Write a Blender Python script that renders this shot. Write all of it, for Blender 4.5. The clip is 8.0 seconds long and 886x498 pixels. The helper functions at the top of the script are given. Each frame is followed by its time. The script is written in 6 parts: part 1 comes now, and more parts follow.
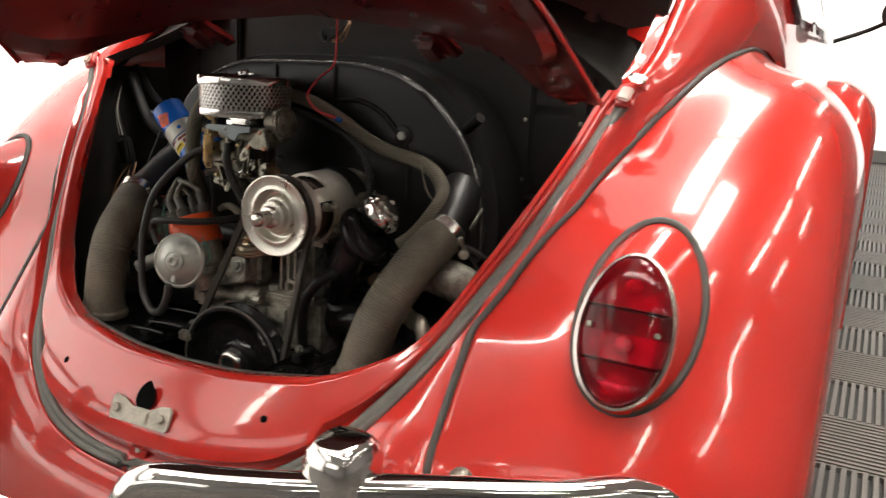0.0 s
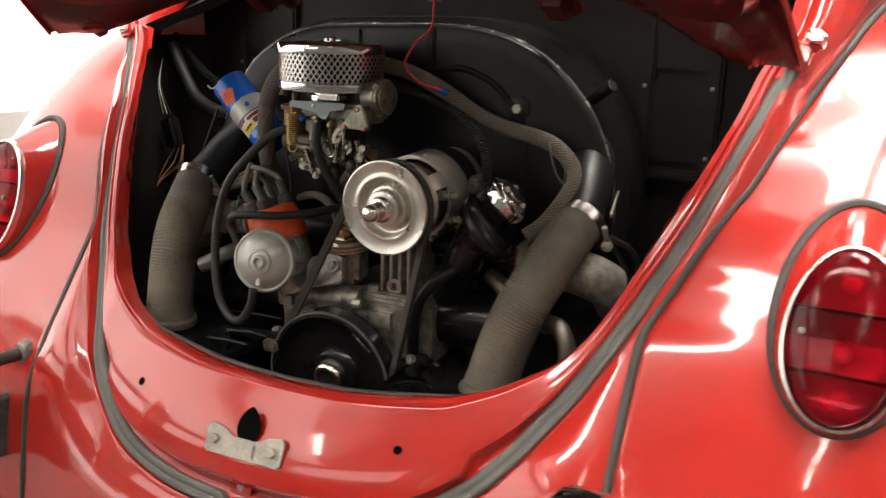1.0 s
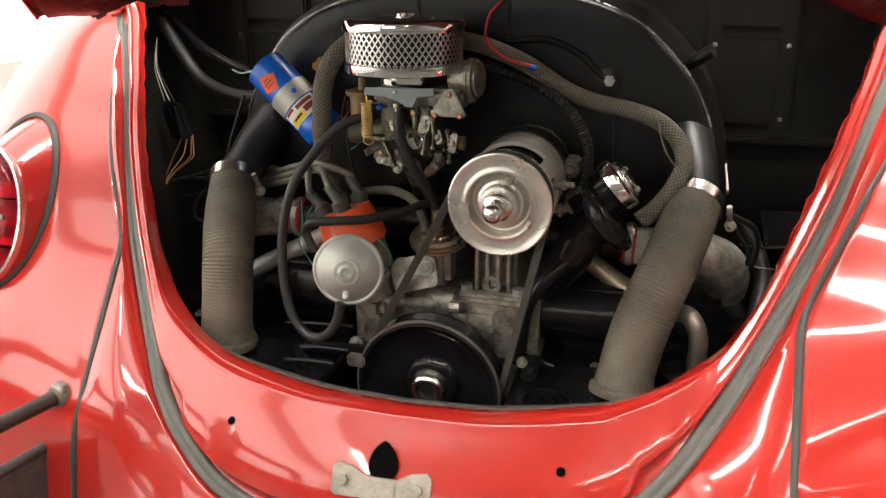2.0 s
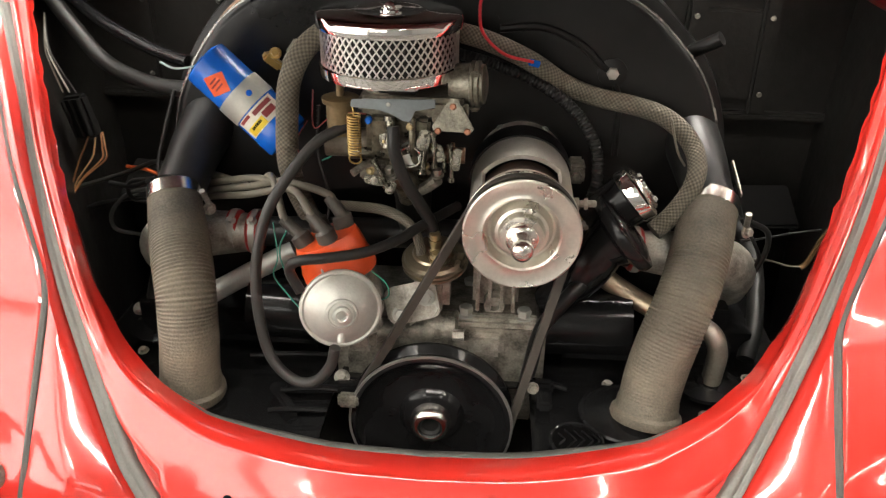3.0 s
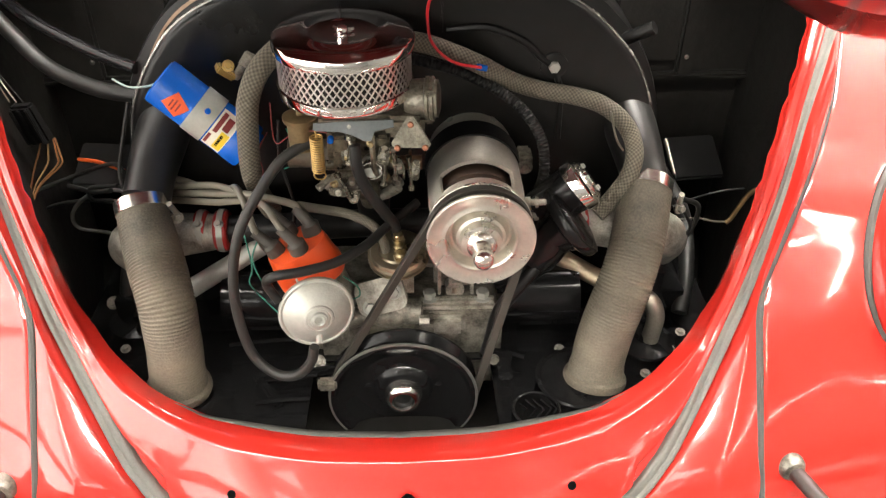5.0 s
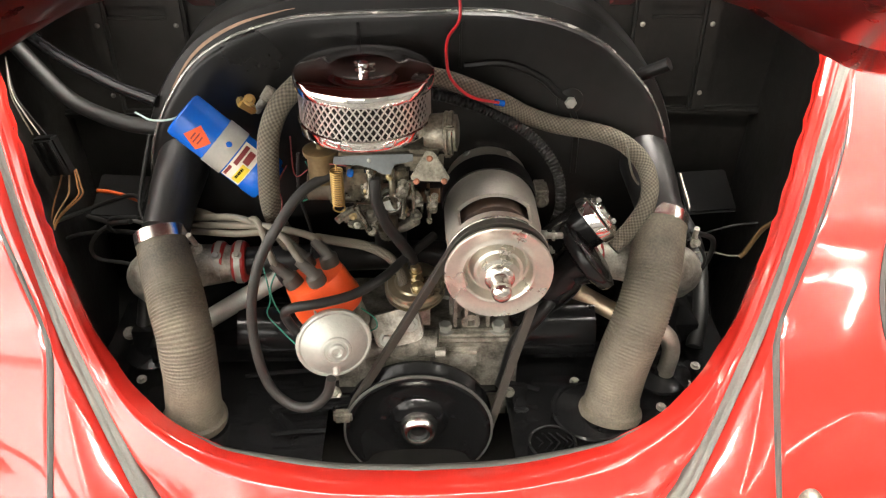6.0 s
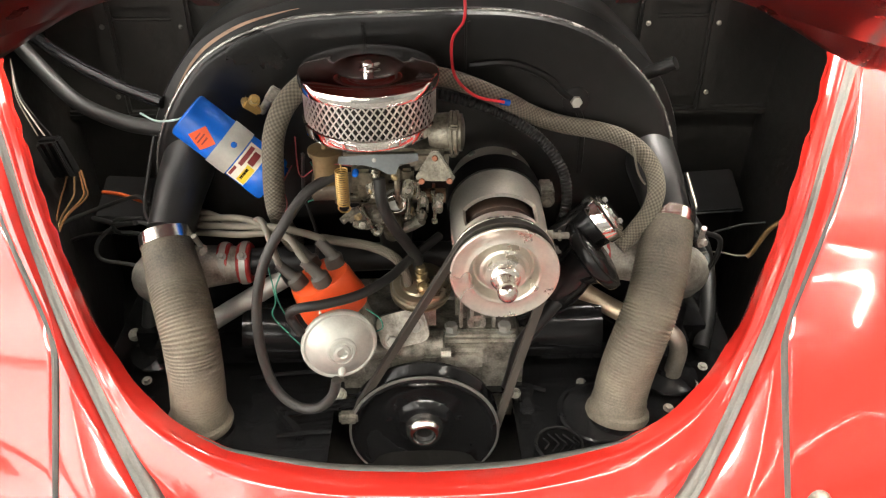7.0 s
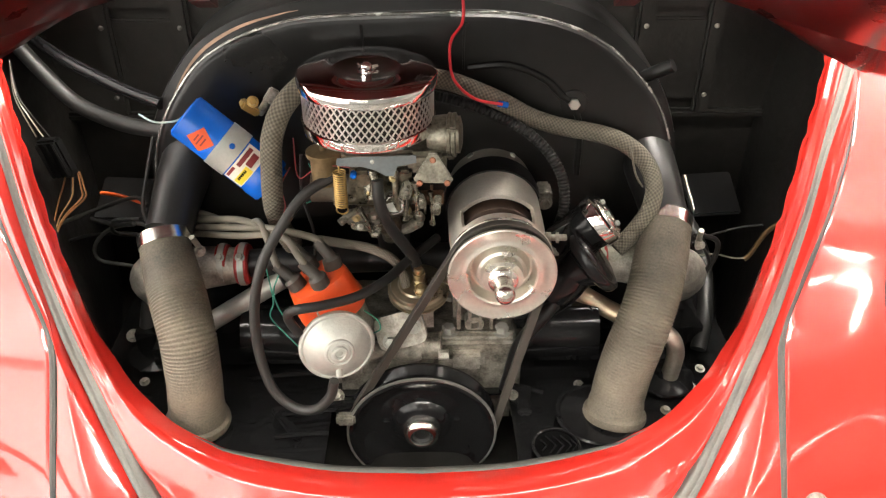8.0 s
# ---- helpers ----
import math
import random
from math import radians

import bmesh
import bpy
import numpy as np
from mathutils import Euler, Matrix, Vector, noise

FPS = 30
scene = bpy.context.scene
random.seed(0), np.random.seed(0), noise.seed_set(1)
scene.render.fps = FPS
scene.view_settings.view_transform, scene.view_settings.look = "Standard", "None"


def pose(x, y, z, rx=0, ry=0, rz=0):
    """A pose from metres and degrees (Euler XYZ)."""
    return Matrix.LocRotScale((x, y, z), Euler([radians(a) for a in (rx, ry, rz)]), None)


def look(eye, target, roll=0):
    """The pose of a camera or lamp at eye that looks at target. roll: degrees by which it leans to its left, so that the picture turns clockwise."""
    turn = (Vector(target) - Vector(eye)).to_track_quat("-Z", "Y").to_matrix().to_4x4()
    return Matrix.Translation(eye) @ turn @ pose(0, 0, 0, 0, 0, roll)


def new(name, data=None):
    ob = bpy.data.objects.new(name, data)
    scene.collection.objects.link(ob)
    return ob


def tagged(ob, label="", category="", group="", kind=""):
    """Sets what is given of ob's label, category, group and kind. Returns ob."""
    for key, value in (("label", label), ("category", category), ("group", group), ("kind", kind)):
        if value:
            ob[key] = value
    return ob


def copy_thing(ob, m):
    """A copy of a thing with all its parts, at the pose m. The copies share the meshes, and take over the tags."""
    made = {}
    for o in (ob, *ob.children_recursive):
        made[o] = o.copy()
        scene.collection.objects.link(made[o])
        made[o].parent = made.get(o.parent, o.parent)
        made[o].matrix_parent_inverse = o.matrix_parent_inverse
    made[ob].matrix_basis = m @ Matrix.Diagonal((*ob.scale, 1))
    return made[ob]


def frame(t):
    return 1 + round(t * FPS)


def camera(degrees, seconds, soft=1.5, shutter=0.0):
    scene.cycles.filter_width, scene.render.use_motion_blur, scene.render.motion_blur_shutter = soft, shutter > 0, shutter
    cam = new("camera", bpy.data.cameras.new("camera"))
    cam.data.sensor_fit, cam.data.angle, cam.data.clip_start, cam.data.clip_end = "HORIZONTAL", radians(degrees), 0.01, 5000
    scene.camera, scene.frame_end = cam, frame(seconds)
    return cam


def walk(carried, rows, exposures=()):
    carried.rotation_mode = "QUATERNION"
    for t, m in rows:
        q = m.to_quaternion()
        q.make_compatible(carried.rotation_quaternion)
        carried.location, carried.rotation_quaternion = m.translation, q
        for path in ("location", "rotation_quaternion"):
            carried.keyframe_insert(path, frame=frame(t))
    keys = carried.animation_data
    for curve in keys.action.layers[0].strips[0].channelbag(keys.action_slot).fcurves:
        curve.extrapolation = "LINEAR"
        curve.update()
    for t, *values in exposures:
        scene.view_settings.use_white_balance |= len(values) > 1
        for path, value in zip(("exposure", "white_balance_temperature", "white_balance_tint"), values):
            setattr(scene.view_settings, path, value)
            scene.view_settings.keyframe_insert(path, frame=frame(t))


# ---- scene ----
cam = camera(56.0, 8.0, soft=1.25, shutter=0.45)
PATH = [
    (0, (0.799, -0.894, 0.849), (-0.087, 0.842, 0.401), 3.0),
    (0.5, (0.673, -0.875, 0.841), (-0.202, 0.856, 0.352), 2.5),
    (1, (0.549, -0.836, 0.841), (-0.267, 0.911, 0.308), 1.7),
    (1.5, (0.389, -0.842, 0.839), (-0.282, 0.945, 0.241), 0.1),
    (2, (0.259, -0.831, 0.879), (-0.26, 0.979, 0.204), -0.4),
    (2.2, (0.213, -0.805, 0.902), (-0.238, 1.008, 0.189), -0.2),
    (3.3, (0.026, -0.687, 0.999), (-0.004, 1.062, 0.03), 1.1),
    (3.5, (0.017, -0.679, 1.021), (0.02, 1.057, 0.028), 0.9),
    (4, (0.012, -0.667, 1.076), (0.076, 0.959, -0.086), 0.6),
    (4.5, (0.021, -0.68, 1.116), (0.09, 0.91, -0.096), 0.4),
    (6, (0.004, -0.693, 1.13), (0.059, 0.953, -0.003), 0.5),
    (6.5, (0.002, -0.693, 1.127), (0.053, 0.958, -0.001), 0.3),
    (7, (0.004, -0.691, 1.126), (0.046, 0.959, -0.003), 0.1),
    (7.5, (0.004, -0.692, 1.128), (0.048, 0.957, -0.003), 0.3),
    (8, (0.005, -0.692, 1.127), (0.05, 0.96, 0.001), 0.3),
]
walk(cam, [(t, look(eye, target, roll)) for t, eye, target, roll in PATH], exposures=[(0.0, -1.13), (1.0, -0.95), (2.0, -0.5), (3.5, 0.33), (4.0, 0.46), (4.5, 0.38), (6.0, 0.53), (8.0, 0.53)])

# ---- world and lights ----
world = bpy.data.worlds.new("world")
scene.world = world
world.use_nodes = True
world.node_tree.nodes["Background"].inputs[0].default_value = (1.0, 0.93, 0.85, 1)
world.node_tree.nodes["Background"].inputs[1].default_value = 0.05
TUBE_POWER = 66.0
SKY_POWER = 2.65


# ---- materials ----
def mat(name, color, rough=0.5, metal=0.0, var=0.15, scale=25.0, bump=0.0, bscale=300.0, coat=0.0, dirt=None, spec=0.5):
    """A principled surface with a broad and a fine variation of colour and roughness, in metres."""
    m = bpy.data.materials.new(name)
    m.use_nodes = True
    nt = m.node_tree
    b = nt.nodes["Principled BSDF"]
    b.inputs["Metallic"].default_value = metal
    b.inputs["Coat Weight"].default_value = coat
    b.inputs["Coat Roughness"].default_value = 0.03
    b.inputs["Specular IOR Level"].default_value = spec
    tc = nt.nodes.new("ShaderNodeTexCoord")
    n1 = nt.nodes.new("ShaderNodeTexNoise")
    n1.inputs["Scale"].default_value = scale
    n1.inputs["Detail"].default_value = 6
    n2 = nt.nodes.new("ShaderNodeTexNoise")
    n2.inputs["Scale"].default_value = bscale
    n2.inputs["Detail"].default_value = 3
    nt.links.new(tc.outputs["Object"], n1.inputs["Vector"])
    nt.links.new(tc.outputs["Object"], n2.inputs["Vector"])
    ramp = nt.nodes.new("ShaderNodeValToRGB")
    ramp.color_ramp.elements[0].position, ramp.color_ramp.elements[1].position = 0.3, 0.7
    lo = [c * (1 - var) for c in color] if dirt is None else dirt
    ramp.color_ramp.elements[0].color = (*lo, 1)
    ramp.color_ramp.elements[1].color = (*[min(1, c * (1 + var)) for c in color], 1)
    add = nt.nodes.new("ShaderNodeMath")
    add.operation = "MULTIPLY_ADD"
    add.inputs[1].default_value = 0.3
    nt.links.new(n2.outputs["Fac"], add.inputs[0])
    half = nt.nodes.new("ShaderNodeMath")
    half.operation = "MULTIPLY"
    half.inputs[1].default_value = 0.7
    nt.links.new(n1.outputs["Fac"], half.inputs[0])
    nt.links.new(half.outputs[0], add.inputs[2])
    nt.links.new(add.outputs[0], ramp.inputs["Fac"])
    nt.links.new(ramp.outputs["Color"], b.inputs["Base Color"])
    mr = nt.nodes.new("ShaderNodeMapRange")
    mr.inputs["To Min"].default_value = max(0.01, rough * (1 - var * 0.8))
    mr.inputs["To Max"].default_value = min(1.0, rough * (1 + var * 0.8))
    nt.links.new(n1.outputs["Fac"], mr.inputs["Value"])
    nt.links.new(mr.outputs["Result"], b.inputs["Roughness"])
    if bump > 0:
        bp = nt.nodes.new("ShaderNodeBump")
        bp.inputs["Strength"].default_value = bump
        bp.inputs["Distance"].default_value = 0.002
        nt.links.new(n2.outputs["Fac"], bp.inputs["Height"])
        nt.links.new(bp.outputs["Normal"], b.inputs["Normal"])
    return m


def braid_mat(name, light, dark, around, along):
    """Woven cloth cover of a hose: two crossing families of threads in the hose's own coordinates."""
    m = mat(name, light, 0.8)
    nt = m.node_tree
    b = nt.nodes["Principled BSDF"]
    uv = nt.nodes.new("ShaderNodeTexCoord")
    sep = nt.nodes.new("ShaderNodeSeparateXYZ")
    nt.links.new(uv.outputs["UV"], sep.inputs[0])

    def op(kind, a, c):
        nd = nt.nodes.new("ShaderNodeMath")
        nd.operation = kind
        for k, v in enumerate((a, c)):
            if isinstance(v, (int, float)):
                nd.inputs[k].default_value = v
            else:
                nt.links.new(v, nd.inputs[k])
        return nd.outputs[0]

    u = op("MULTIPLY", sep.outputs["X"], around * 2 * math.pi)
    v = op("MULTIPLY", sep.outputs["Y"], along * 2 * math.pi)
    s1 = op("SINE", u, 0)
    s2 = op("SINE", v, 0)
    h = op("MULTIPLY", s1, s2)
    h01 = op("MULTIPLY_ADD", h, 0.5)
    h01.node.inputs[2].default_value = 0.5
    mix = nt.nodes.new("ShaderNodeMix")
    mix.data_type = "RGBA"
    mix.inputs["A"].default_value = (*dark, 1)
    mix.inputs["B"].default_value = (*light, 1)
    nt.links.new(h01, mix.inputs["Factor"])
    for lk in list(b.inputs["Base Color"].links):
        nt.links.remove(lk)
    nt.links.new(mix.outputs["Result"], b.inputs["Base Color"])
    bp = nt.nodes.new("ShaderNodeBump")
    bp.inputs["Strength"].default_value = 0.8
    bp.inputs["Distance"].default_value = 0.001
    nt.links.new(h01, bp.inputs["Height"])
    nt.links.new(bp.outputs["Normal"], b.inputs["Normal"])
    return m


def lamp_mat(name, color, strength):
    m = bpy.data.materials.new(name)
    m.use_nodes = True
    b = m.node_tree.nodes["Principled BSDF"]
    b.inputs["Base Color"].default_value = (0.9, 0.9, 0.9, 1)
    b.inputs["Emission Color"].default_value = (*color, 1)
    b.inputs["Emission Strength"].default_value = strength
    return m


RED = mat("red_paint", (0.54, 0.024, 0.0165), 0.22, 0, 0.05, 9, 0.02, 900, coat=1.0)
RED.node_tree.nodes["Principled BSDF"].inputs["Coat IOR"].default_value = 1.65
RED.node_tree.nodes["Principled BSDF"].inputs["Coat Roughness"].default_value = 0.055
# the body's red darkened: shade under the lid is put into the colour
RED_SHADED = mat("red_paint_shaded", (0.088, 0.0055, 0.0048), 0.28, 0, 0.12, 12, 0.05, 500, coat=0.6)
BLACK = mat("satin_black_sheet", (0.0082, 0.0080, 0.0078), 0.33, 0, 0.45, 9, 0.16, 70, spec=0.28)
GLOSS = mat("gloss_black_tin", (0.009, 0.009, 0.0093), 0.15, 0, 0.3, 14, 0.25, 40, spec=0.26)
SATIN = mat("satin_black_pipe", (0.0115, 0.0112, 0.011), 0.38, 0, 0.3, 16, 0.15, 80, spec=0.45)
LINER = mat("tar_board", (0.0125, 0.0118, 0.0105), 0.46, 0, 0.5, 9, 0.5, 60, spec=0.22, dirt=(0.0055, 0.0052, 0.0047))
RUBBER = mat("black_rubber", (0.014, 0.0138, 0.013), 0.45, 0, 0.2, 30, 0.05, 500, spec=0.35)
SEAL = mat("grey_weather_rubber", (0.145, 0.145, 0.13), 0.6, 0, 0.25, 20, 0.2, 400)
BEAD = mat("dark_bead_rubber", (0.06, 0.058, 0.052), 0.55, 0, 0.2, 30, 0.1, 400)
PAPER = mat("paper_duct", (0.168, 0.143, 0.105), 0.62, 0, 0.2, 13, 0.5, 420, dirt=(0.036, 0.031, 0.023))
CAST = mat("cast_aluminium", (0.42, 0.40, 0.345), 0.45, 0.55, 0.35, 70, 0.22, 420, dirt=(0.13, 0.12, 0.10))
CASTD = mat("oily_cast_aluminium", (0.31, 0.292, 0.245), 0.4, 0.55, 0.4, 60, 0.3, 350, dirt=(0.045, 0.041, 0.033))
CHROME = mat("chrome", (0.82, 0.80, 0.78), 0.06, 1.0, 0.04, 20)
POLISH = mat("polished_steel", (0.80, 0.765, 0.715), 0.24, 1.0, 0.12, 20, 0.02, 400)
ZINC = mat("zinc_plate", (0.43, 0.435, 0.395), 0.42, 0.4, 0.14, 45, 0.14, 260)
GENCASE = mat("bare_generator_steel", (0.66, 0.62, 0.55), 0.34, 0.7, 0.2, 20, 0.06, 400)
BRASS = mat("gold_zinc", (0.55, 0.38, 0.14), 0.35, 0.9, 0.2, 30, 0.1, 400)
ORANGE = mat("orange_plastic", (0.72, 0.085, 0.018), 0.28, 0, 0.06, 20, 0.02, 300)
BLUE = mat("blue_enamel", (0.006, 0.11, 0.52), 0.25, 0, 0.06, 20, 0.02, 300)
DECAL_O = mat("orange_decal", (0.78, 0.10, 0.02), 0.5)
DECAL_W = mat("white_decal", (0.75, 0.72, 0.62), 0.5)
DECAL_Y = mat("yellow_decal", (0.75, 0.55, 0.03), 0.5)
DECAL_R = mat("maroon_decal", (0.20, 0.02, 0.02), 0.5)
REDWIRE = mat("red_wire", (0.60, 0.02, 0.03), 0.4)
ORWIRE = mat("orange_wire", (0.62, 0.10, 0.02), 0.4)
TANWIRE = mat("tan_wire", (0.27, 0.16, 0.07), 0.5)
GREENWIRE = mat("green_wire", (0.02, 0.20, 0.14), 0.5)
WHITEWIRE = mat("white_wire", (0.50, 0.48, 0.42), 0.5)
BROWNWIRE = mat("brown_wire", (0.20, 0.085, 0.03), 0.5)
LEAD = mat("ignition_lead", (0.15, 0.135, 0.105), 0.5, 0, 0.2, 40)
REDBOOT = mat("red_silicone", (0.38, 0.022, 0.018), 0.4)
COPPER = mat("dark_windings", (0.05, 0.03, 0.02), 0.5, 0.3, 0.4, 60)
COPPERY = mat("coppery_screw", (0.34, 0.15, 0.09), 0.45, 0.7)
STAY = mat("dark_brown_steel", (0.055, 0.042, 0.038), 0.4, 0.2, 0.3, 40, 0.15, 300)
GREYARM = mat("hammered_grey", (0.10, 0.10, 0.095), 0.35, 0.3, 0.3, 60, 0.5, 200)
HOSE = braid_mat("braided_hose", (0.180, 0.158, 0.120), (0.062, 0.054, 0.040), 13, 205)
WALL = mat("white_wall", (0.82, 0.80, 0.77), 0.7, 0, 0.04, 2, 0.05, 60)
DIMWALL = mat("grey_wall", (0.22, 0.215, 0.21), 0.7, 0, 0.08, 2, 0.05, 60)
CEIL = mat("pale_grey_ceiling", (0.38, 0.37, 0.35), 0.8, 0, 0.05, 2)
TILE = mat("grey_floor_tile", (0.115, 0.108, 0.097), 0.45, 0, 0.2, 8, 0.1, 300)
TILEB = mat("floor_under_tiles", (0.03, 0.029, 0.027), 0.7, 0, 0.2, 6)
TUBE = lamp_mat("tube_light", (1.0, 0.93, 0.82), TUBE_POWER)
WHITEMETAL = mat("white_enamel", (0.8, 0.8, 0.78), 0.4)


def glass_mat(name, color, rough):
    m = mat(name, color, rough, 0, 0.08, 30)
    b = m.node_tree.nodes["Principled BSDF"]
    b.inputs["Transmission Weight"].default_value = 0.9
    b.inputs["IOR"].default_value = 1.4
    b.inputs["Specular IOR Level"].default_value = 0.22
    return m


LENS = glass_mat("red_lens", (0.78, 0.004, 0.020), 0.10)
LENSD = glass_mat("dark_red_lens", (0.30, 0.004, 0.012), 0.10)
BOWL = mat("dull_reflector", (0.52, 0.50, 0.47), 0.35, 0.8, 0.2, 60, 0.2, 200)
# flat black: painted shade of holes, also lamp dividers and print
HOLE = mat("flat_black", (0.003, 0.003, 0.003), 0.9, spec=0.05)
WORN = mat("worn_grey_steel", (0.52, 0.49, 0.42), 0.42, 0.5, 0.25, 40, 0.12, 300, dirt=(0.30, 0.27, 0.22))
PALE = mat("worn_pale_paint", (0.62, 0.42, 0.38), 0.4, 0.1, 0.25, 60, 0.1, 300)
SCREEN = mat("bright_screen", (0.86, 0.84, 0.80), 0.3, 1.0, 0.05, 30)


# ---- builders ----
def thing(name, label, category, base, group="", kind=""):
    ob = new(name)
    ob.location = base
    return tagged(ob, label, category, group, kind)


def part(name, bm, material, parent, label="", angle=35.0):
    """Links a bmesh, made in world metres, as one mesh object under a thing or a part."""
    bmesh.ops.recalc_face_normals(bm, faces=bm.faces)
    me = bpy.data.meshes.new(name)
    bm.to_mesh(me)
    bm.free()
    me.shade_smooth()
    me.set_sharp_from_angle(angle=radians(angle))
    me.materials.append(material)
    ob = new(name, me)
    if parent is not None:
        ob.parent = parent
        if parent.type == "EMPTY":
            ob.location = [-v for v in parent.location]
    if label:
        tagged(ob, label)
    return ob


def solo(name, bm, material, label, category, group="", kind="", angle=35.0):
    return tagged(part(name, bm, material, None, "", angle), label, category, group, kind)


def frame_of(axis):
    """Two unit vectors square to the axis."""
    a = Vector(axis).normalized()
    u = a.orthogonal().normalized() if abs(a.z) > 0.99 else Vector((0, 0, 1)).cross(a).normalized()
    return a, u, a.cross(u)


def spline(points, n, even=True):
    """n points of a smooth curve through the given ones, evenly spaced or, if not even, by the given points' order."""
    p = np.array(points, float)
    q = np.vstack([2 * p[0] - p[1], p, 2 * p[-1] - p[-2]])
    out = []
    for i in range(len(p) - 1):
        t = np.linspace(0, 1, 24, endpoint=False)[:, None]
        a, b, c, d = q[i : i + 4]
        out.append(0.5 * (2 * b + (c - a) * t + (2 * a - 5 * b + 4 * c - d) * t**2 + (3 * b - a - 3 * c + d) * t**3))
    out = np.vstack([*out, p[-1:]])
    s = np.r_[0, np.cumsum(np.linalg.norm(np.diff(out, axis=0), axis=1))]
    if not even:
        s = np.linspace(0, 1, len(out))
    w = np.linspace(0, s[-1], n)
    return np.stack([np.interp(w, s, out[:, k]) for k in range(out.shape[1])], 1)


def grid(bm, rows, close_u=False, close_v=False):
    """Faces over rows of points."""
    vs = [[bm.verts.new(Vector(p)) for p in row] for row in rows]
    nr, nc = len(vs), len(vs[0])
    for i in range(nr if close_u else nr - 1):
        for j in range(nc if close_v else nc - 1):
            f = (vs[i][j], vs[i][(j + 1) % nc], vs[(i + 1) % nr][(j + 1) % nc], vs[(i + 1) % nr][j])
            bm.faces.new(f)
    return vs


def sheet(bm, rows, thick, away):
    """A skin of some thickness: rows of points and the same rows pushed along -away."""
    n = len(rows[0])
    back = [[Vector(p) - Vector(away(p) if callable(away) else away) * thick for p in row] for row in rows]
    a, b = grid(bm, rows), grid(bm, back)
    m = len(rows)
    for j in range(n - 1):
        bm.faces.new((a[0][j], b[0][j], b[0][j + 1], a[0][j + 1]))
        bm.faces.new((a[m - 1][j], a[m - 1][j + 1], b[m - 1][j + 1], b[m - 1][j]))
    for i in range(m - 1):
        bm.faces.new((a[i][0], a[i + 1][0], b[i + 1][0], b[i][0]))
        bm.faces.new((a[i][n - 1], b[i][n - 1], b[i + 1][n - 1], a[i + 1][n - 1]))


def lathe(bm, profile, origin, axis, seg=40, ring=False):
    """Turns (radius, height) pairs round an axis."""
    a, u, v = frame_of(axis)
    o = Vector(origin)
    rows = []
    for r, h in profile:
        r = max(r, 1e-5)
        rows.append([o + a * h + (u * math.cos(k * 2 * math.pi / seg) + v * math.sin(k * 2 * math.pi / seg)) * r for k in range(seg)])
    vs = grid(bm, rows, close_u=ring, close_v=True)
    if not ring:
        bm.faces.new(vs[0])
        bm.faces.new(vs[-1])
    return bm


def tube(bm, points, radius, seg=14, n=None, ripple=None, smooth=True, caps=True):
    """A round tube along a smooth curve, with its own coordinates: x round it, y along it. radius: a number or a function of 0..1."""
    pts = np.array(points, float)
    length = float(np.linalg.norm(np.diff(pts, axis=0), axis=1).sum())
    n = n or max(8, int(length / 0.006))
    pts = spline(points, n) if smooth else pts
    n = len(pts)
    uvl = bm.loops.layers.uv.verify()
    rows, prev = [], None
    for i in range(n):
        t = Vector(pts[min(i + 1, n - 1)] - pts[max(i - 1, 0)]).normalized()
        if prev is None:
            prev = t.orthogonal().normalized()
        prev = (prev - t * prev.dot(t)).normalized()
        w = t.cross(prev)
        s = i / (n - 1)
        r = radius(s) if callable(radius) else radius
        rows.append([Vector(pts[i]) + (prev * math.cos(k * 2 * math.pi / seg) + w * math.sin(k * 2 * math.pi / seg)) * r for k in range(seg)])
    vs = [[bm.verts.new(p) for p in row] for row in rows]
    for i in range(n - 1):
        for k in range(seg):
            k2 = (k + 1) % seg
            f = bm.faces.new((vs[i][k], vs[i][k2], vs[i + 1][k2], vs[i + 1][k]))
            for lp, (uu, ii) in zip(f.loops, ((k, i), (k + 1, i), (k + 1, i + 1), (k, i + 1))):
                lp[uvl].uv = (uu / seg, ii / (n - 1) * length)
    if caps:
        bm.faces.new(vs[0])
        bm.faces.new(vs[-1])
    return bm


def box(bm, centre, size, bevel=0.002, turn=None, seg=2):
    """A block with rounded edges."""
    one = bmesh.new()
    bmesh.ops.create_cube(one, size=1.0)
    bmesh.ops.scale(one, vec=size, verts=one.verts)
    if bevel > 0:
        bmesh.ops.bevel(one, geom=list(one.edges), offset=bevel, segments=seg, affect="EDGES", clamp_overlap=True)
    m = Matrix.Translation(centre) @ (turn.to_4x4() if turn is not None else Matrix.Identity(4))
    bmesh.ops.transform(one, matrix=m, verts=one.verts)
    join(bm, one)
    return bm


def join(bm, other):
    """Adds another bmesh to bm."""
    table = {v: bm.verts.new(v.co) for v in other.verts}
    for f in other.faces:
        bm.faces.new([table[v] for v in f.verts])
    other.free()


def turned(rx=0, ry=0, rz=0):
    return Euler([radians(a) for a in (rx, ry, rz)]).to_matrix()


def along(axis, up=(0, 0, 1)):
    """A turn that lays x along the axis and z as near as can be to up."""
    x = Vector(axis).normalized()
    y = Vector(up).cross(x).normalized()
    z = x.cross(y)
    return Matrix((x, y, z)).transposed()


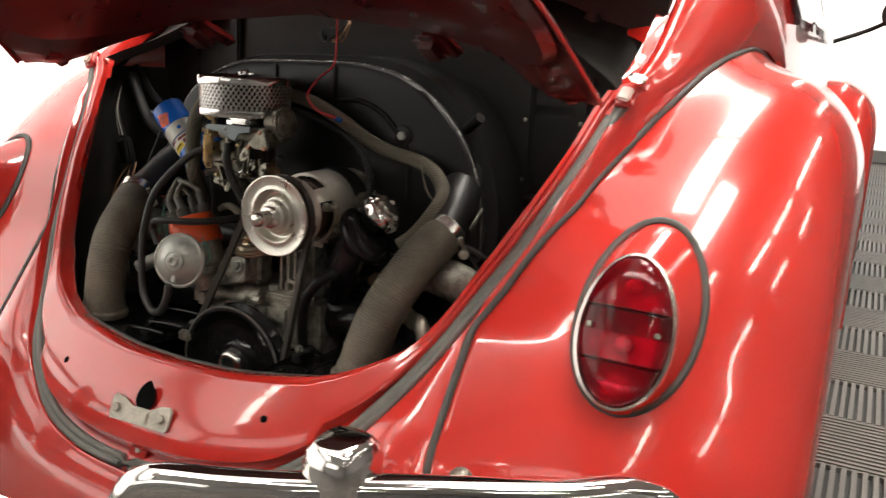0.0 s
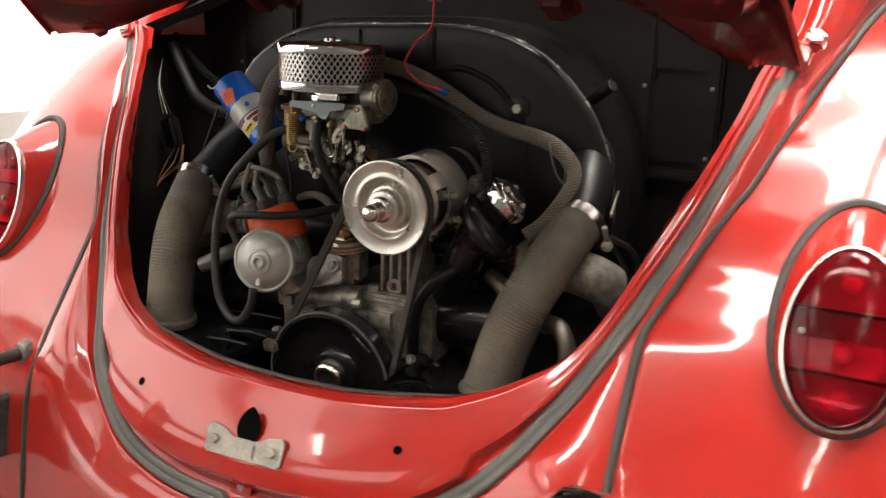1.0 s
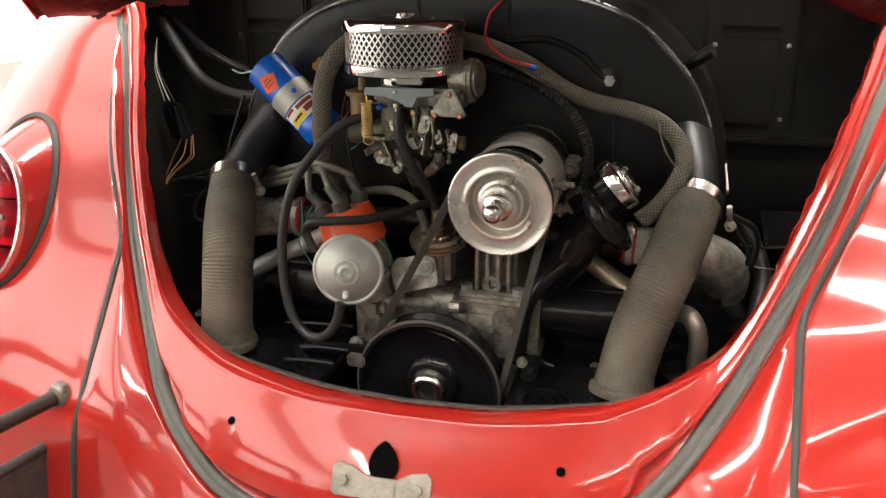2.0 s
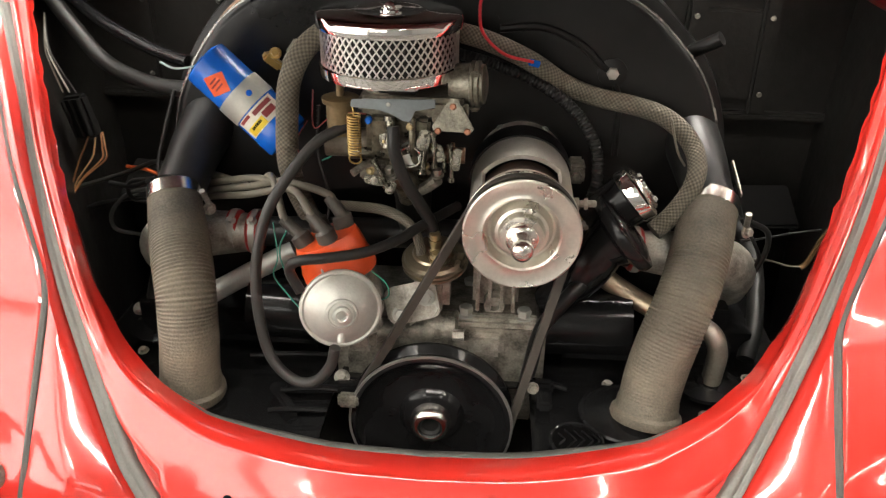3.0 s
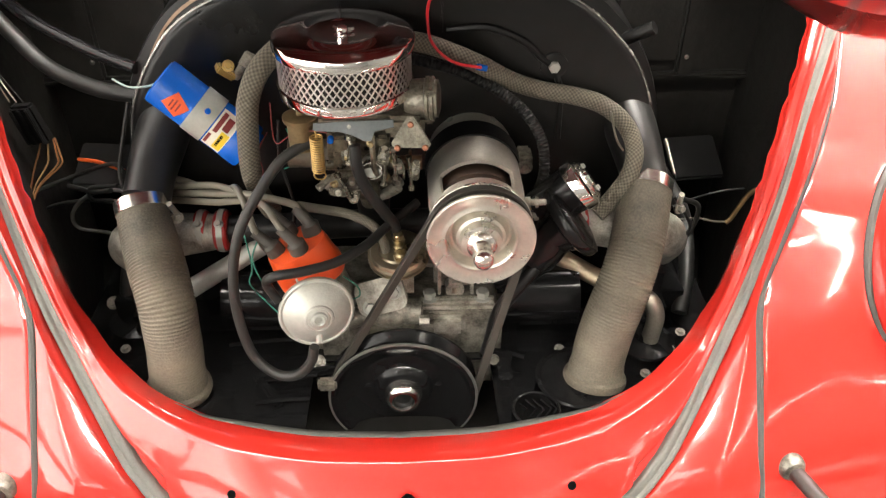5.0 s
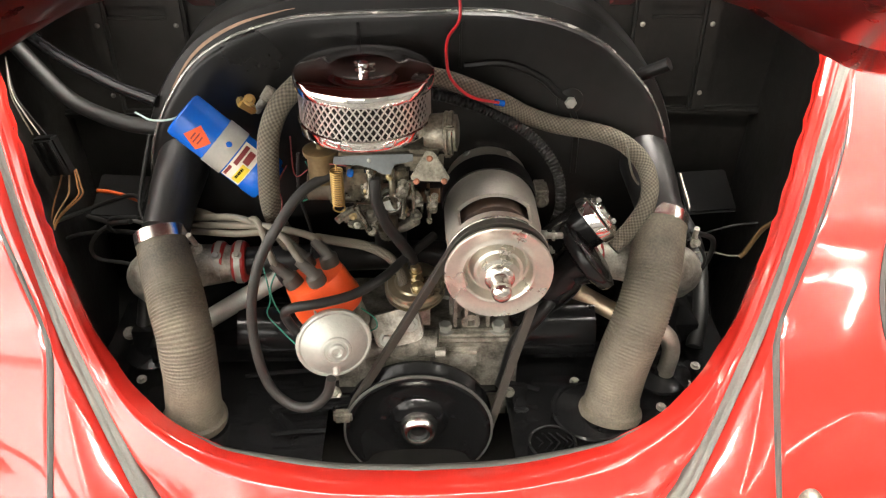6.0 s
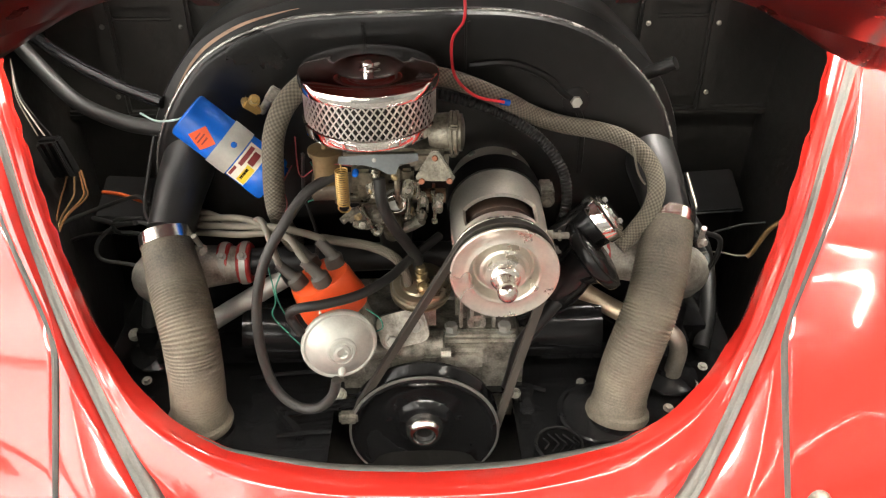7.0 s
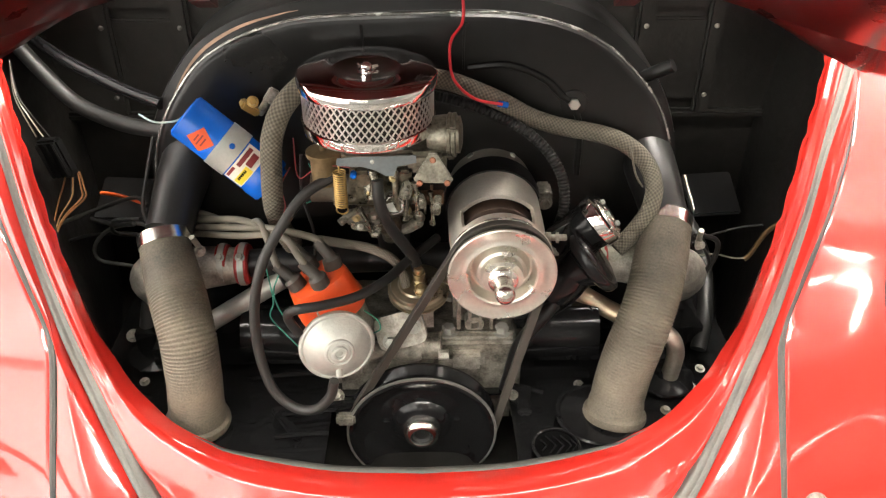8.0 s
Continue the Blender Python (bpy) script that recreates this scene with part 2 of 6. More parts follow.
def plate(bm, outline, origin, ux, uy, depth, bevel=0.0):
    """A flat plate: an outline in the plane of ux and uy, thick along their cross product."""
    ux, uy = Vector(ux).normalized(), Vector(uy).normalized()
    n = ux.cross(uy)
    o = Vector(origin)
    one = bmesh.new()
    lo = [one.verts.new(o + ux * a + uy * b) for a, b in outline]
    hi = [one.verts.new(o + ux * a + uy * b + n * depth) for a, b in outline]
    one.faces.new(list(reversed(lo)))
    top = one.faces.new(hi)
    k = len(lo)
    for i in range(k):
        one.faces.new((lo[i], lo[(i + 1) % k], hi[(i + 1) % k], hi[i]))
    if bevel > 0:
        bmesh.ops.bevel(one, geom=list(top.edges), offset=bevel, segments=2, affect="EDGES", clamp_overlap=True)
    join(bm, one)
    return bm


def bolt(bm, at, axis, r=0.006, h=0.005):
    """A hexagonal head on a washer."""
    lathe(bm, [(r * 1.45, 0), (r * 1.45, 0.0012), (r * 1.2, 0.0014)], at, axis, 20)
    lathe(bm, [(r, 0.001), (r, h), (r * 0.85, h + 0.0008)], at, axis, 6)
    return bm


def fresh():
    return bmesh.new()


def rounded(w, h, r, k=6):
    """The outline of a rectangle with rounded corners."""
    out = []
    for cx, cy, a0 in ((w / 2 - r, h / 2 - r, 0), (-w / 2 + r, h / 2 - r, 90), (-w / 2 + r, -h / 2 + r, 180), (w / 2 - r, -h / 2 + r, 270)):
        for i in range(k + 1):
            a = radians(a0 + 90 * i / k)
            out.append((cx + r * math.cos(a), cy + r * math.sin(a)))
    return out

PANEL = lamp_mat("panel_diffuser", (1.0, 0.94, 0.85), 62.0)
DIMPANEL = lamp_mat("dim_panel_diffuser", (1.0, 0.94, 0.85), 42.0)
SKYWHITE = lamp_mat("overcast_daylight", (1.0, 0.965, 0.90), SKY_POWER)
GLASS = mat("dark_car_glass", (0.012, 0.014, 0.015), 0.05, 0, 0.1, 10, coat=1.0)
TYRE = mat("tyre_rubber", (0.02, 0.02, 0.02), 0.75, 0, 0.2, 20, 0.2, 150)


from mathutils.bvhtree import BVHTree


# ---- the room ----
X0, X1, Y0, Y1, ZC = -3.4, 6.5, -7.5, 9.0, 4.0


def room():
    bm = fresh()
    box(bm, ((X0 + X1) / 2, (Y0 + Y1) / 2, -0.06), (X1 - X0 + 0.4, Y1 - Y0 + 0.4, 0.1), 0)
    solo("floor", bm, TILEB, "dark concrete floor under ribbed plastic tiles", "floor", kind="structure")
    bm = fresh()
    # the slab round its added rooflight: edges in x and y of each piece
    for a, b, c, d in ((X0 - .2, X1 + .2, Y0 - .2, -7.2), (X0 - .2, -3.2, -7.2, 3.2), (-2.05, 0.3, -7.2, -1.85), (0.3, X1 + .2, -7.2, 3.2), (X0 - .2, X1 + .2, 3.2, Y1 + .2)):
        box(bm, ((a + b) / 2, (c + d) / 2, ZC + 0.06), (b - a, d - c, 0.12), 0)
    solo("ceiling", bm, CEIL, "plain pale grey ceiling with tube lights and an added rooflight", "ceiling", kind="structure")
    # unseen glowing sheet, shaped to give the paint its pale reflections
    bm = fresh()
    box(bm, (0.6, -1.8, ZC + 0.3), (8.2, 11.0, 0.02), 0)
    solo("backdrop", bm, SKYWHITE, "plain glowing white sheet, as of overcast sky, over the added rooflight", "backdrop", kind="structure")
    for name, xw, s in (("wall_west", X0 - 0.1, -1),):
        bm = fresh()
        YA, YB = -6.8, 8.6
        for c, d in (((xw, (YA + YB) / 2, 0.15), (0.2, YB - YA, 0.3)), ((xw, (YA + YB) / 2, ZC - 0.1), (0.2, YB - YA, 0.2)), ((xw, (Y0 + YA) / 2, ZC / 2), (0.2, YA - Y0, ZC)), ((xw, (Y1 + YB) / 2, ZC / 2), (0.2, Y1 - YB, ZC))):
            box(bm, c, d, 0)
        solo(name, bm, WALL, "white wall with a wide daylight opening", "wall", kind="structure")
        bm = fresh()
        box(bm, (xw + 0.5 * s, (Y0 + Y1) / 2, 2.1), (0.02, Y1 - Y0, 4.4), 0)
        solo("backdrop", bm, SKYWHITE, "plain glowing white sheet, as of overcast daylight, outside the opening", "backdrop", kind="structure")
    # opening and glowing sheet added in place of a bright white wall
    bm = fresh()
    for a, b, c, d in ((X0 - .2, X1 + .2, 0, 0.12), (X0 - .2, X1 + .2, 3.8, ZC), (X0 - .2, -2.5, 0.12, 3.8), (3.0, X1 + .2, 0.12, 3.8)):
        box(bm, ((a + b) / 2, Y1 + 0.1, (c + d) / 2), (b - a, 0.2, d - c), 0)
    solo("wall_north", bm, DIMWALL, "plain grey painted wall with a wide opening added for a glowing sheet", "wall", kind="structure")
    bm = fresh()
    box(bm, (0.25, Y1 + 0.5, 2.0), (7.0, 0.02, 4.2), 0)
    solo("backdrop", bm, SKYWHITE, "plain glowing white sheet, as of overcast daylight, outside the opening", "backdrop", kind="structure")
    bm = fresh()
    box(bm, (X1 + 0.1, (Y0 + Y1) / 2, ZC / 2), (0.2, Y1 - Y0, ZC), 0)
    solo("wall_east", bm, DIMWALL, "plain grey painted wall", "wall", kind="structure")
    # unseen high opening and glowing sheet, added to brighten the left flank's reflections
    bm = fresh()
    for a, b, c, d in ((X0 - .2, X1 + .2, 0, 2.3), (X0 - .2, X1 + .2, 3.9, ZC), (X0 - .2, -3.2, 2.3, 3.9), (0.3, X1 + .2, 2.3, 3.9)):
        box(bm, ((a + b) / 2, Y0 - 0.1, (c + d) / 2), (b - a, 0.2, d - c), 0)
    solo("wall_south", bm, DIMWALL, "plain grey painted wall with an added high opening", "wall", kind="structure")
    bm = fresh()
    box(bm, (-1.5, Y0 - 0.5, 3.1), (4.6, 0.02, 2.2), 0)
    solo("backdrop", bm, SKYWHITE, "plain glowing white sheet, as of overcast daylight, outside the opening", "backdrop", kind="structure")


def tube_light(at):
    """A ceiling batten with two bare tubes, running along the car."""
    ob = thing("tube_light", "white ceiling batten with two lit fluorescent tubes", "ceiling light", at, "ceiling tube lights")
    x, y, z = at
    bm = fresh()
    box(bm, (x, y, z - 0.03), (0.16, 1.26, 0.06), 0.008)
    part("batten", bm, WHITEMETAL, ob)
    for dx in (-0.045, 0.045):
        bm = fresh()
        tube(bm, [(x + dx, y - 0.59, z - 0.085), (x + dx, y + 0.59, z - 0.085)], 0.014, 12, 2, smooth=False)
        t = part("tube", bm, TUBE, ob)
        for s in (-1, 1):
            bm = fresh()
            box(bm, (x + dx, y + s * 0.602, z - 0.078), (0.03, 0.02, 0.05), 0.004)
            part("holder", bm, WHITEMETAL, ob)
    return ob


room()
first = tube_light((2.6, -1.9, ZC))
# battens at x 1.2 and 3.0 are unseen, added to brighten the north wall
for x, ys in ((2.6, (-6.0, -4.6)), (-1.93, (-4.0,)), (3.8, (-0.1, 1.3, 2.9, 4.3)), (5.5, (-3.6, -2.2, 0.5, 3.0)), (1.2, (6.2, 7.8)), (3.0, (6.2, 7.8))):
    for y in ys:
        copy_thing(first, Matrix.Translation((x, y, ZC)))


def panel_light(at, lit, wide=0.6):
    """A long bright panel in a white frame."""
    ob = thing("panel_light", "bright long ceiling panel light", "ceiling light", at, "ceiling panel lights")
    x, y, z = at
    bm = fresh()
    box(bm, (x, y, z - 0.025), (wide + 0.06, 1.76, 0.05), 0.006)
    part("frame", bm, WHITEMETAL, ob)
    bm = fresh()
    box(bm, (x, y, z - 0.0535), (wide, 1.7, 0.005), 0)
    part("diffuser", bm, lit, ob, "lit white diffuser")
    return ob


first = panel_light((0.68, 0.6, ZC), PANEL)
for x, y, turn in ((0.68, 2.5, 0), (1.5, -0.3, 0)):
    copy_thing(first, pose(x, y, ZC, 0, 0, turn))
first = panel_light((-0.75, -2.3, ZC), DIMPANEL, 0.36)
first.matrix_world = pose(-0.75, -2.3, ZC, 0, 0, 90)
copy_thing(first, pose(1.03, -2.3, ZC, 0, 0, 90))

# ---- the car's body ----
# Right-hand half, from the middle of the apron up the side of the opening: lip, weather strip, fender joint.
LIP = [(0, -.100, .430), (.10, -.098, .434), (.20, -.0875, .4475), (.2326, -.0774, .4545), (.2623, -.0675, .4651), (.2894, -.0535, .478), (.3158, -.033, .4925), (.3365, -.0125, .5138),
       (.3555, .0085, .544), (.3745, .036, .586), (.390, .060, .620), (.4085, .090, .661), (.430, .131, .709), (.445, .160, .746), (.457, .187, .785), (.4655, .198, .802), (.472, .203, .814)]
STRIP = [(0, -.190, .312), (.10, -.183, .316), (.19, -.162, .333), (.252, -.132, .370), (.280, -.1125, .396), (.2984, -.0955, .4165), (.3286, -.058, .4565), (.3561, -.0225, .5013),
         (.3750, .0015, .536), (.3944, .0285, .5727), (.4137, .0575, .609), (.431, .0855, .6469), (.4521, .1245, .700), (.470, .156, .745), (.484, .180, .783), (.493, .193, .804), (.498, .199, .817)]
JOINT = [(0, -.222, .14), (.16, -.213, .14), (.31, -.187, .14), (.4055, -.153, .175), (.399, -.128, .34), (.395, -.100, .397), (.3948, -.067, .4438), (.3952, -.033, .490),
         (.3965, -.006, .525), (.404, .0145, .5435), (.4192, .036, .572), (.436, .0575, .607), (.4535, .084, .640), (.4735, .118, .671), (.4865, .145, .700), (.500, .183, .7275), (.514, .226, .754)]
NU = 72


def rim():
    """Lip, strip and joint curves at the same stations, and the outward direction there."""
    lip, strip, joint = (spline(c, NU, False) for c in (LIP, STRIP, JOINT))
    out = []
    for i in range(NU):
        t = Vector(strip[min(i + 1, NU - 1)] - strip[max(i - 1, 0)]).normalized()
        if i == 0:
            t = Vector((1, 0, 0))
        across = Vector(strip[i] - lip[i])
        n = t.cross(across).normalized()
        if n.y > 0:
            n = -n
        out.append(n)
    return lip, strip, joint, out


LIPC, STRIPC, JOINTC, OUTN = rim()


def turn_under(u):
    """How far the lip's back edge turns outward, more up the sides."""
    return -0.004 + 0.016 * min(1.0, max(0.0, (u - 0.45) / 0.2))


def apron_row(i):
    """The section of the rear panel at station i, from the lip's inside edge to the fender joint."""
    L, S, J, n = Vector(LIPC[i]), Vector(STRIPC[i]), Vector(JOINTC[i]), OUTN[i]
    d = S - L
    # small dents along the upper lip
    worn = 0.0011 * min(1.0, max(0.0, (i - 36) / 8)) * (math.sin(i * 1.9) + math.sin(i * 0.83 + 1.0) * math.sin(i * 2.7))
    u = i / (NU - 1)
    wide = min(1.0, d.length / 0.13)
    bulge = 0.004 + 0.0205 * max(0.0, 1 - (L.x / 0.265) ** 2) ** 1.1
    row = [L - n * 0.022 + d.normalized() * turn_under(u), L - n * 0.004 + d.normalized() * (worn - 0.001), L + n * (0.001 + 0.6 * worn) + d.normalized() * (0.0015 + worn)]
    step = 0.86 if wide > 0.8 else 0.70
    # a rolled edge along the opening, up to a crisp crest
    k = min(1.0, d.length / 0.13)
    f0 = 0.0175 * k / d.length
    swell = lambda v: 0.78 + 0.22 * math.sin(math.pi / 2 * (v - f0) / (0.56 - f0)) if v < 0.56 else 1 - 0.42 * ((v - 0.56) / (step - 0.59)) ** 2
    h0 = 0.004 + bulge * 0.78
    for w, h in ((0.25, 0.42), (0.55, 0.74), (0.82, 0.95), (0.93, 1.0), (1.0, 1.0)):
        row.append(L + d * f0 * w + n * h0 * h)
    fold = min(1.0, max(0.0, (u - 0.34) / 0.28))
    for v in (0.12, 0.22, 0.30, 0.36, 0.40, 0.43, 0.46, 0.50, 0.56, 0.64, 0.70, 0.76, 0.80, 0.83):
        v2 = f0 + v / 0.83 * (step - 0.03 - f0)
        crease = 0.0034 * fold * (math.exp(-(((v - 0.42) / 0.035) ** 2)) if v < 0.42 else math.exp(-(((v - 0.42) / 0.12) ** 2)))
        row.append(L + d * v2 + n * (0.004 + bulge * swell(v2) - crease))
    row += [L + d * (step + 0.004) - n * 0.0112 * k, L + d * (step + 0.014) - n * (0.008 + 0.0045 * k), L + d * (0.5 * step + 0.475) - n * 0.0085, S - n * 0.0075]
    o = J - S
    # the outer edge of the strip's channel, then the skin out to the joint
    k = o.normalized()
    w = min(0.012, o.length * 0.45)
    row += [S + k * w * 0.92 - n * 0.007, S + k * (w + 0.001) + n * 0.001, S + k * (w + 0.004) + n * 0.0035]
    sag = 0.012 * min(1, o.length / 0.1)
    for v in (0.45, 0.6, 0.75, 0.9, 1.0):
        row.append(S + o * max(v, min(0.95, (w + 0.006) / max(o.length, 1e-4))) + n * (0.003 + sag * math.sin(math.pi * v)))
    return row


car = thing("car", "red two-door rear-engined car with its engine lid open", "car", (0, 0.9, 0))


def flip(p):
    return Vector((-p[0], p[1], p[2]))


def rear_panel():
    right = [apron_row(i) for i in range(NU)]
    rows = [[flip(p) for p in row] for row in right[:0:-1]] + right
    bm = fresh()
    grid(bm, rows)
    return part("rear_panel", bm, RED, car, "glossy red rear panel round the engine opening", 50)


panel = rear_panel()
APRON = BVHTree.FromPolygons([v.co.copy() for v in panel.data.vertices], [tuple(p.vertices) for p in panel.data.polygons])


def weather_strip():
    sect = [(-.0095, -.006), (-.0095, .001), (-.0082, .0034), (-.0055, .0042), (-.0032, .0038), (-.0018, .0021), (-.0008, .0021), (.0006, .0036), (.0055, .0044), (.0082, .0034), (.0095, .001), (.0095, -.006)]
    rows = []
    for i in range(NU - 2):
        S, n = Vector(STRIPC[i]), OUTN[i]
        t = Vector(STRIPC[min(i + 1, NU - 1)] - STRIPC[max(i - 1, 0)]) if i else Vector((1, 0, 0))
        c = n.cross(t.normalized())
        rows.append([S + c * a + n * (b - 0.004) for a, b in sect])
    rows = [[flip(p) for p in reversed(row)] for row in rows[:0:-1]] + rows
    bm = fresh()
    vs = grid(bm, rows)
    bm.faces.new(vs[0]), bm.faces.new(vs[-1])
    part("weather_strip", bm, SEAL, car, "weathered grey rubber weather strip", 60)
    # the soft lip that the engine's sheet metal pushes against, under the opening's lower edge
    pts = [Vector(LIPC[i]) - OUTN[i] * 0.011 + Vector((0, 0.007, -0.003)) for i in range(0, int(NU * 0.27))]
    pts = [flip(p) for p in pts[:0:-1]] + pts
    bm = fresh()
    tube(bm, [tuple(p) for p in pts], lambda v: 0.0012 + 0.0046 * min(1, 4 * min(v, 1 - v)) ** 0.7, 12, 120)
    part("engine_seal", bm, BEAD, car, "dark grey rubber engine seal")


weather_strip()

FEND = [(.409, -.160, .10), (.4055, -.153, .175), (.403, -.141, .26)] + JOINT[4:17] + [(.527, .263, .779), (.540, .297, .8005), (.553, .335, .8225), (.567, .388, .847), (.585, .475, .871), (.60, .60, .885), (.612, .72, .86), (.622, .84, .79), (.63, .94, .68), (.635, 1.0, .55), (.64, 1.03, .40)]
FY, FZ, FX = 0.50, 0.30, 0.790


ROUND = [(-25, .665), (-10, .632), (8, .594), (18, .561), (24, .547), (30, .543), (42, .537), (50, .531), (60, .531), (75, .536), (90, .552), (110, .56), (140, .57), (180, .56)]


def fender_rows():
    seam = spline(FEND, 180)
    rows = []
    for p in seam:
        p = Vector(p)
        off = Vector((0, p.y - FY, p.z - FZ))
        e = off.normalized()
        th = math.degrees(math.atan2(e.z, -e.y))
        R = float(np.mean([np.interp(th + k, [a for a, _ in ROUND], [r for _, r in ROUND]) for k in np.linspace(-9, 9, 13)]))
        r0 = off.length
        row = [p - e * 0.004 + Vector((-0.004, 0, 0)), p + e * 0.001]
        for k in range(1, 29):
            f = k / 28
            # even steps along the flat part, closer ones round the shoulder
            x = f * 0.62 if f < 0.4 else 0.248 + (1 - 0.248) * math.sin((f - 0.4) / 0.6 * math.pi / 2) ** 0.93
            top = R + 0.003 * math.sin(math.pi * min(1, x / 0.7))
            u = min(1.0, x / 0.34)
            base = r0 + (top - r0) * u * (1.3 - 0.3 * u)
            q = max(0.0, (x - 0.18) / 0.82)
            drop = 0.19 * (1 - max(0.0, 1 - q ** 2.5) ** (1 / 2.1))
            q3 = p + Vector(((FX - p.x) * x, 0, 0)) + e * (base - r0 - drop + 0.001)
            if q3.y < 0.02 and 0.33 < q3.z < 0.5:
                edge = float(np.interp(q3.x, (0.38, 0.40, 0.43, 0.46, 0.49, 0.51, 0.525, 0.54, 0.56), (0.39, 0.42, 0.437, 0.452, 0.466, 0.458, 0.44, 0.40, 0.33)))
                q3 -= e * 0.0022 * max(0.0, min(1.0, (edge - q3.z) / 0.010)) * max(0.0, min(1.0, (q3.z - 0.34) / 0.04))
            row.append(q3)
        row.append(row[-1] + Vector((-0.012, 0, 0)) - e * 0.012)
        row.append(row[-1] + Vector((-0.02, 0, 0)) + e * 0.004)
        rows.append(row)
    return rows


FROWS = fender_rows()
for side in (1, -1):
    rows = FROWS if side > 0 else [[flip(p) for p in row] for row in FROWS]
    bm = fresh()
    grid(bm, rows)
    fender = part("fender", bm, RED, car, "glossy red rounded rear fender", 60)
    bm = fresh()
    pts = [row[1] + Vector((-0.003 * side, -0.001, 0.001)) for row in rows]
    tube(bm, [tuple(p) for p in pts], 0.0052, 10, 160)
    part("fender_bead", bm, BEAD, fender, "dark rubber beading in the fender joint")

# the body above the fender, beside and over the lid
EDGE = [(.484, .185, .785), (.501, .212, .818), (.5125, .262, .846), (.5165, .305, .8735), (.5195, .332, .8985), (.523, .40, .965), (.515, .47, 1.04), (.485, .55, 1.14), (.42, .63, 1.25)]
FLANK = [(.506, .212, .748), (.523, .265, .780), (.548, .335, .8215), (.58, .475, .870), (.61, .66, .885), (.63, .84, .80), (.64, 1.03, .60)]


def quarter(side):
    a, b = spline(EDGE, 30), spline(FLANK, 30)
    rows = []
    for p, q in zip(a, b):
        p, q = Vector(p), Vector(q)
        n = (q - p).cross(Vector((0.1, 1, 0.5))).normalized()
        n = n if n.x > 0 else -n
        row = [p + Vector((-0.022, 0.018, -0.004)), p + Vector((-0.019, 0.007, -0.002)), p + Vector((-0.013, -0.002, 0.001)), p + Vector((-0.005, -0.004, 0.002)), p + Vector((0.002, -0.001, 0.001))]
        for v in (0.1, 0.25, 0.4, 0.55, 0.7, 0.85, 1.0):
            row.append(p.lerp(q, v) + n * 0.05 * math.sin(math.pi * v) * min(1.0, (q - p).length / 0.5))
        rows.append(row if side > 0 else [flip(k) for k in row])
    bm = fresh()
    grid(bm, rows)
    part("quarter_panel", bm, RED, car, "glossy red quarter panel above the fender", 50)


for side in (1, -1):
    quarter(side)


def cowl():
    """The panel behind the open lid, between the two quarters."""
    a = spline([(p[0] - 0.012, p[1] + 0.02, p[2]) for p in EDGE[3:]], 16)
    rows = []
    for p in a:
        rows.append([Vector((p[0] * k, p[1] + 0.16 * (1 - k * k), p[2] + 0.10 * (1 - k * k))) for k in np.linspace(-1, 1, 25)])
    bm = fresh()
    grid(bm, rows)
    part("cowl_panel", bm, RED, car, "red panel behind the engine lid", 50)


cowl()

# ---- engine lid, raised ----
LW = 0.512


def lid_point(a, s, drop=0.0):
    """A point of the lid's skin: a across from -1 to 1, s from the hinges to the free edge."""
    w = float(np.interp(s, (0, .19, .31, .50, .67, .80, .90, .96, 1), (LW, .484, .460, .412, .352, .288, .212, .135, .03)))
    bow = (LW * a) ** 2
    y = 0.205 - 0.575 * bow * (1 - s) - 0.665 * s
    z = 0.905 - 0.385 * bow * (1 - 0.55 * s) + 0.315 * s + 0.02 * math.sin(math.pi * s)
    n = Vector((0.5 * a * 0.6, 0.40, 0.9)).normalized()
    return Vector((w * a, y, z)) - n * drop


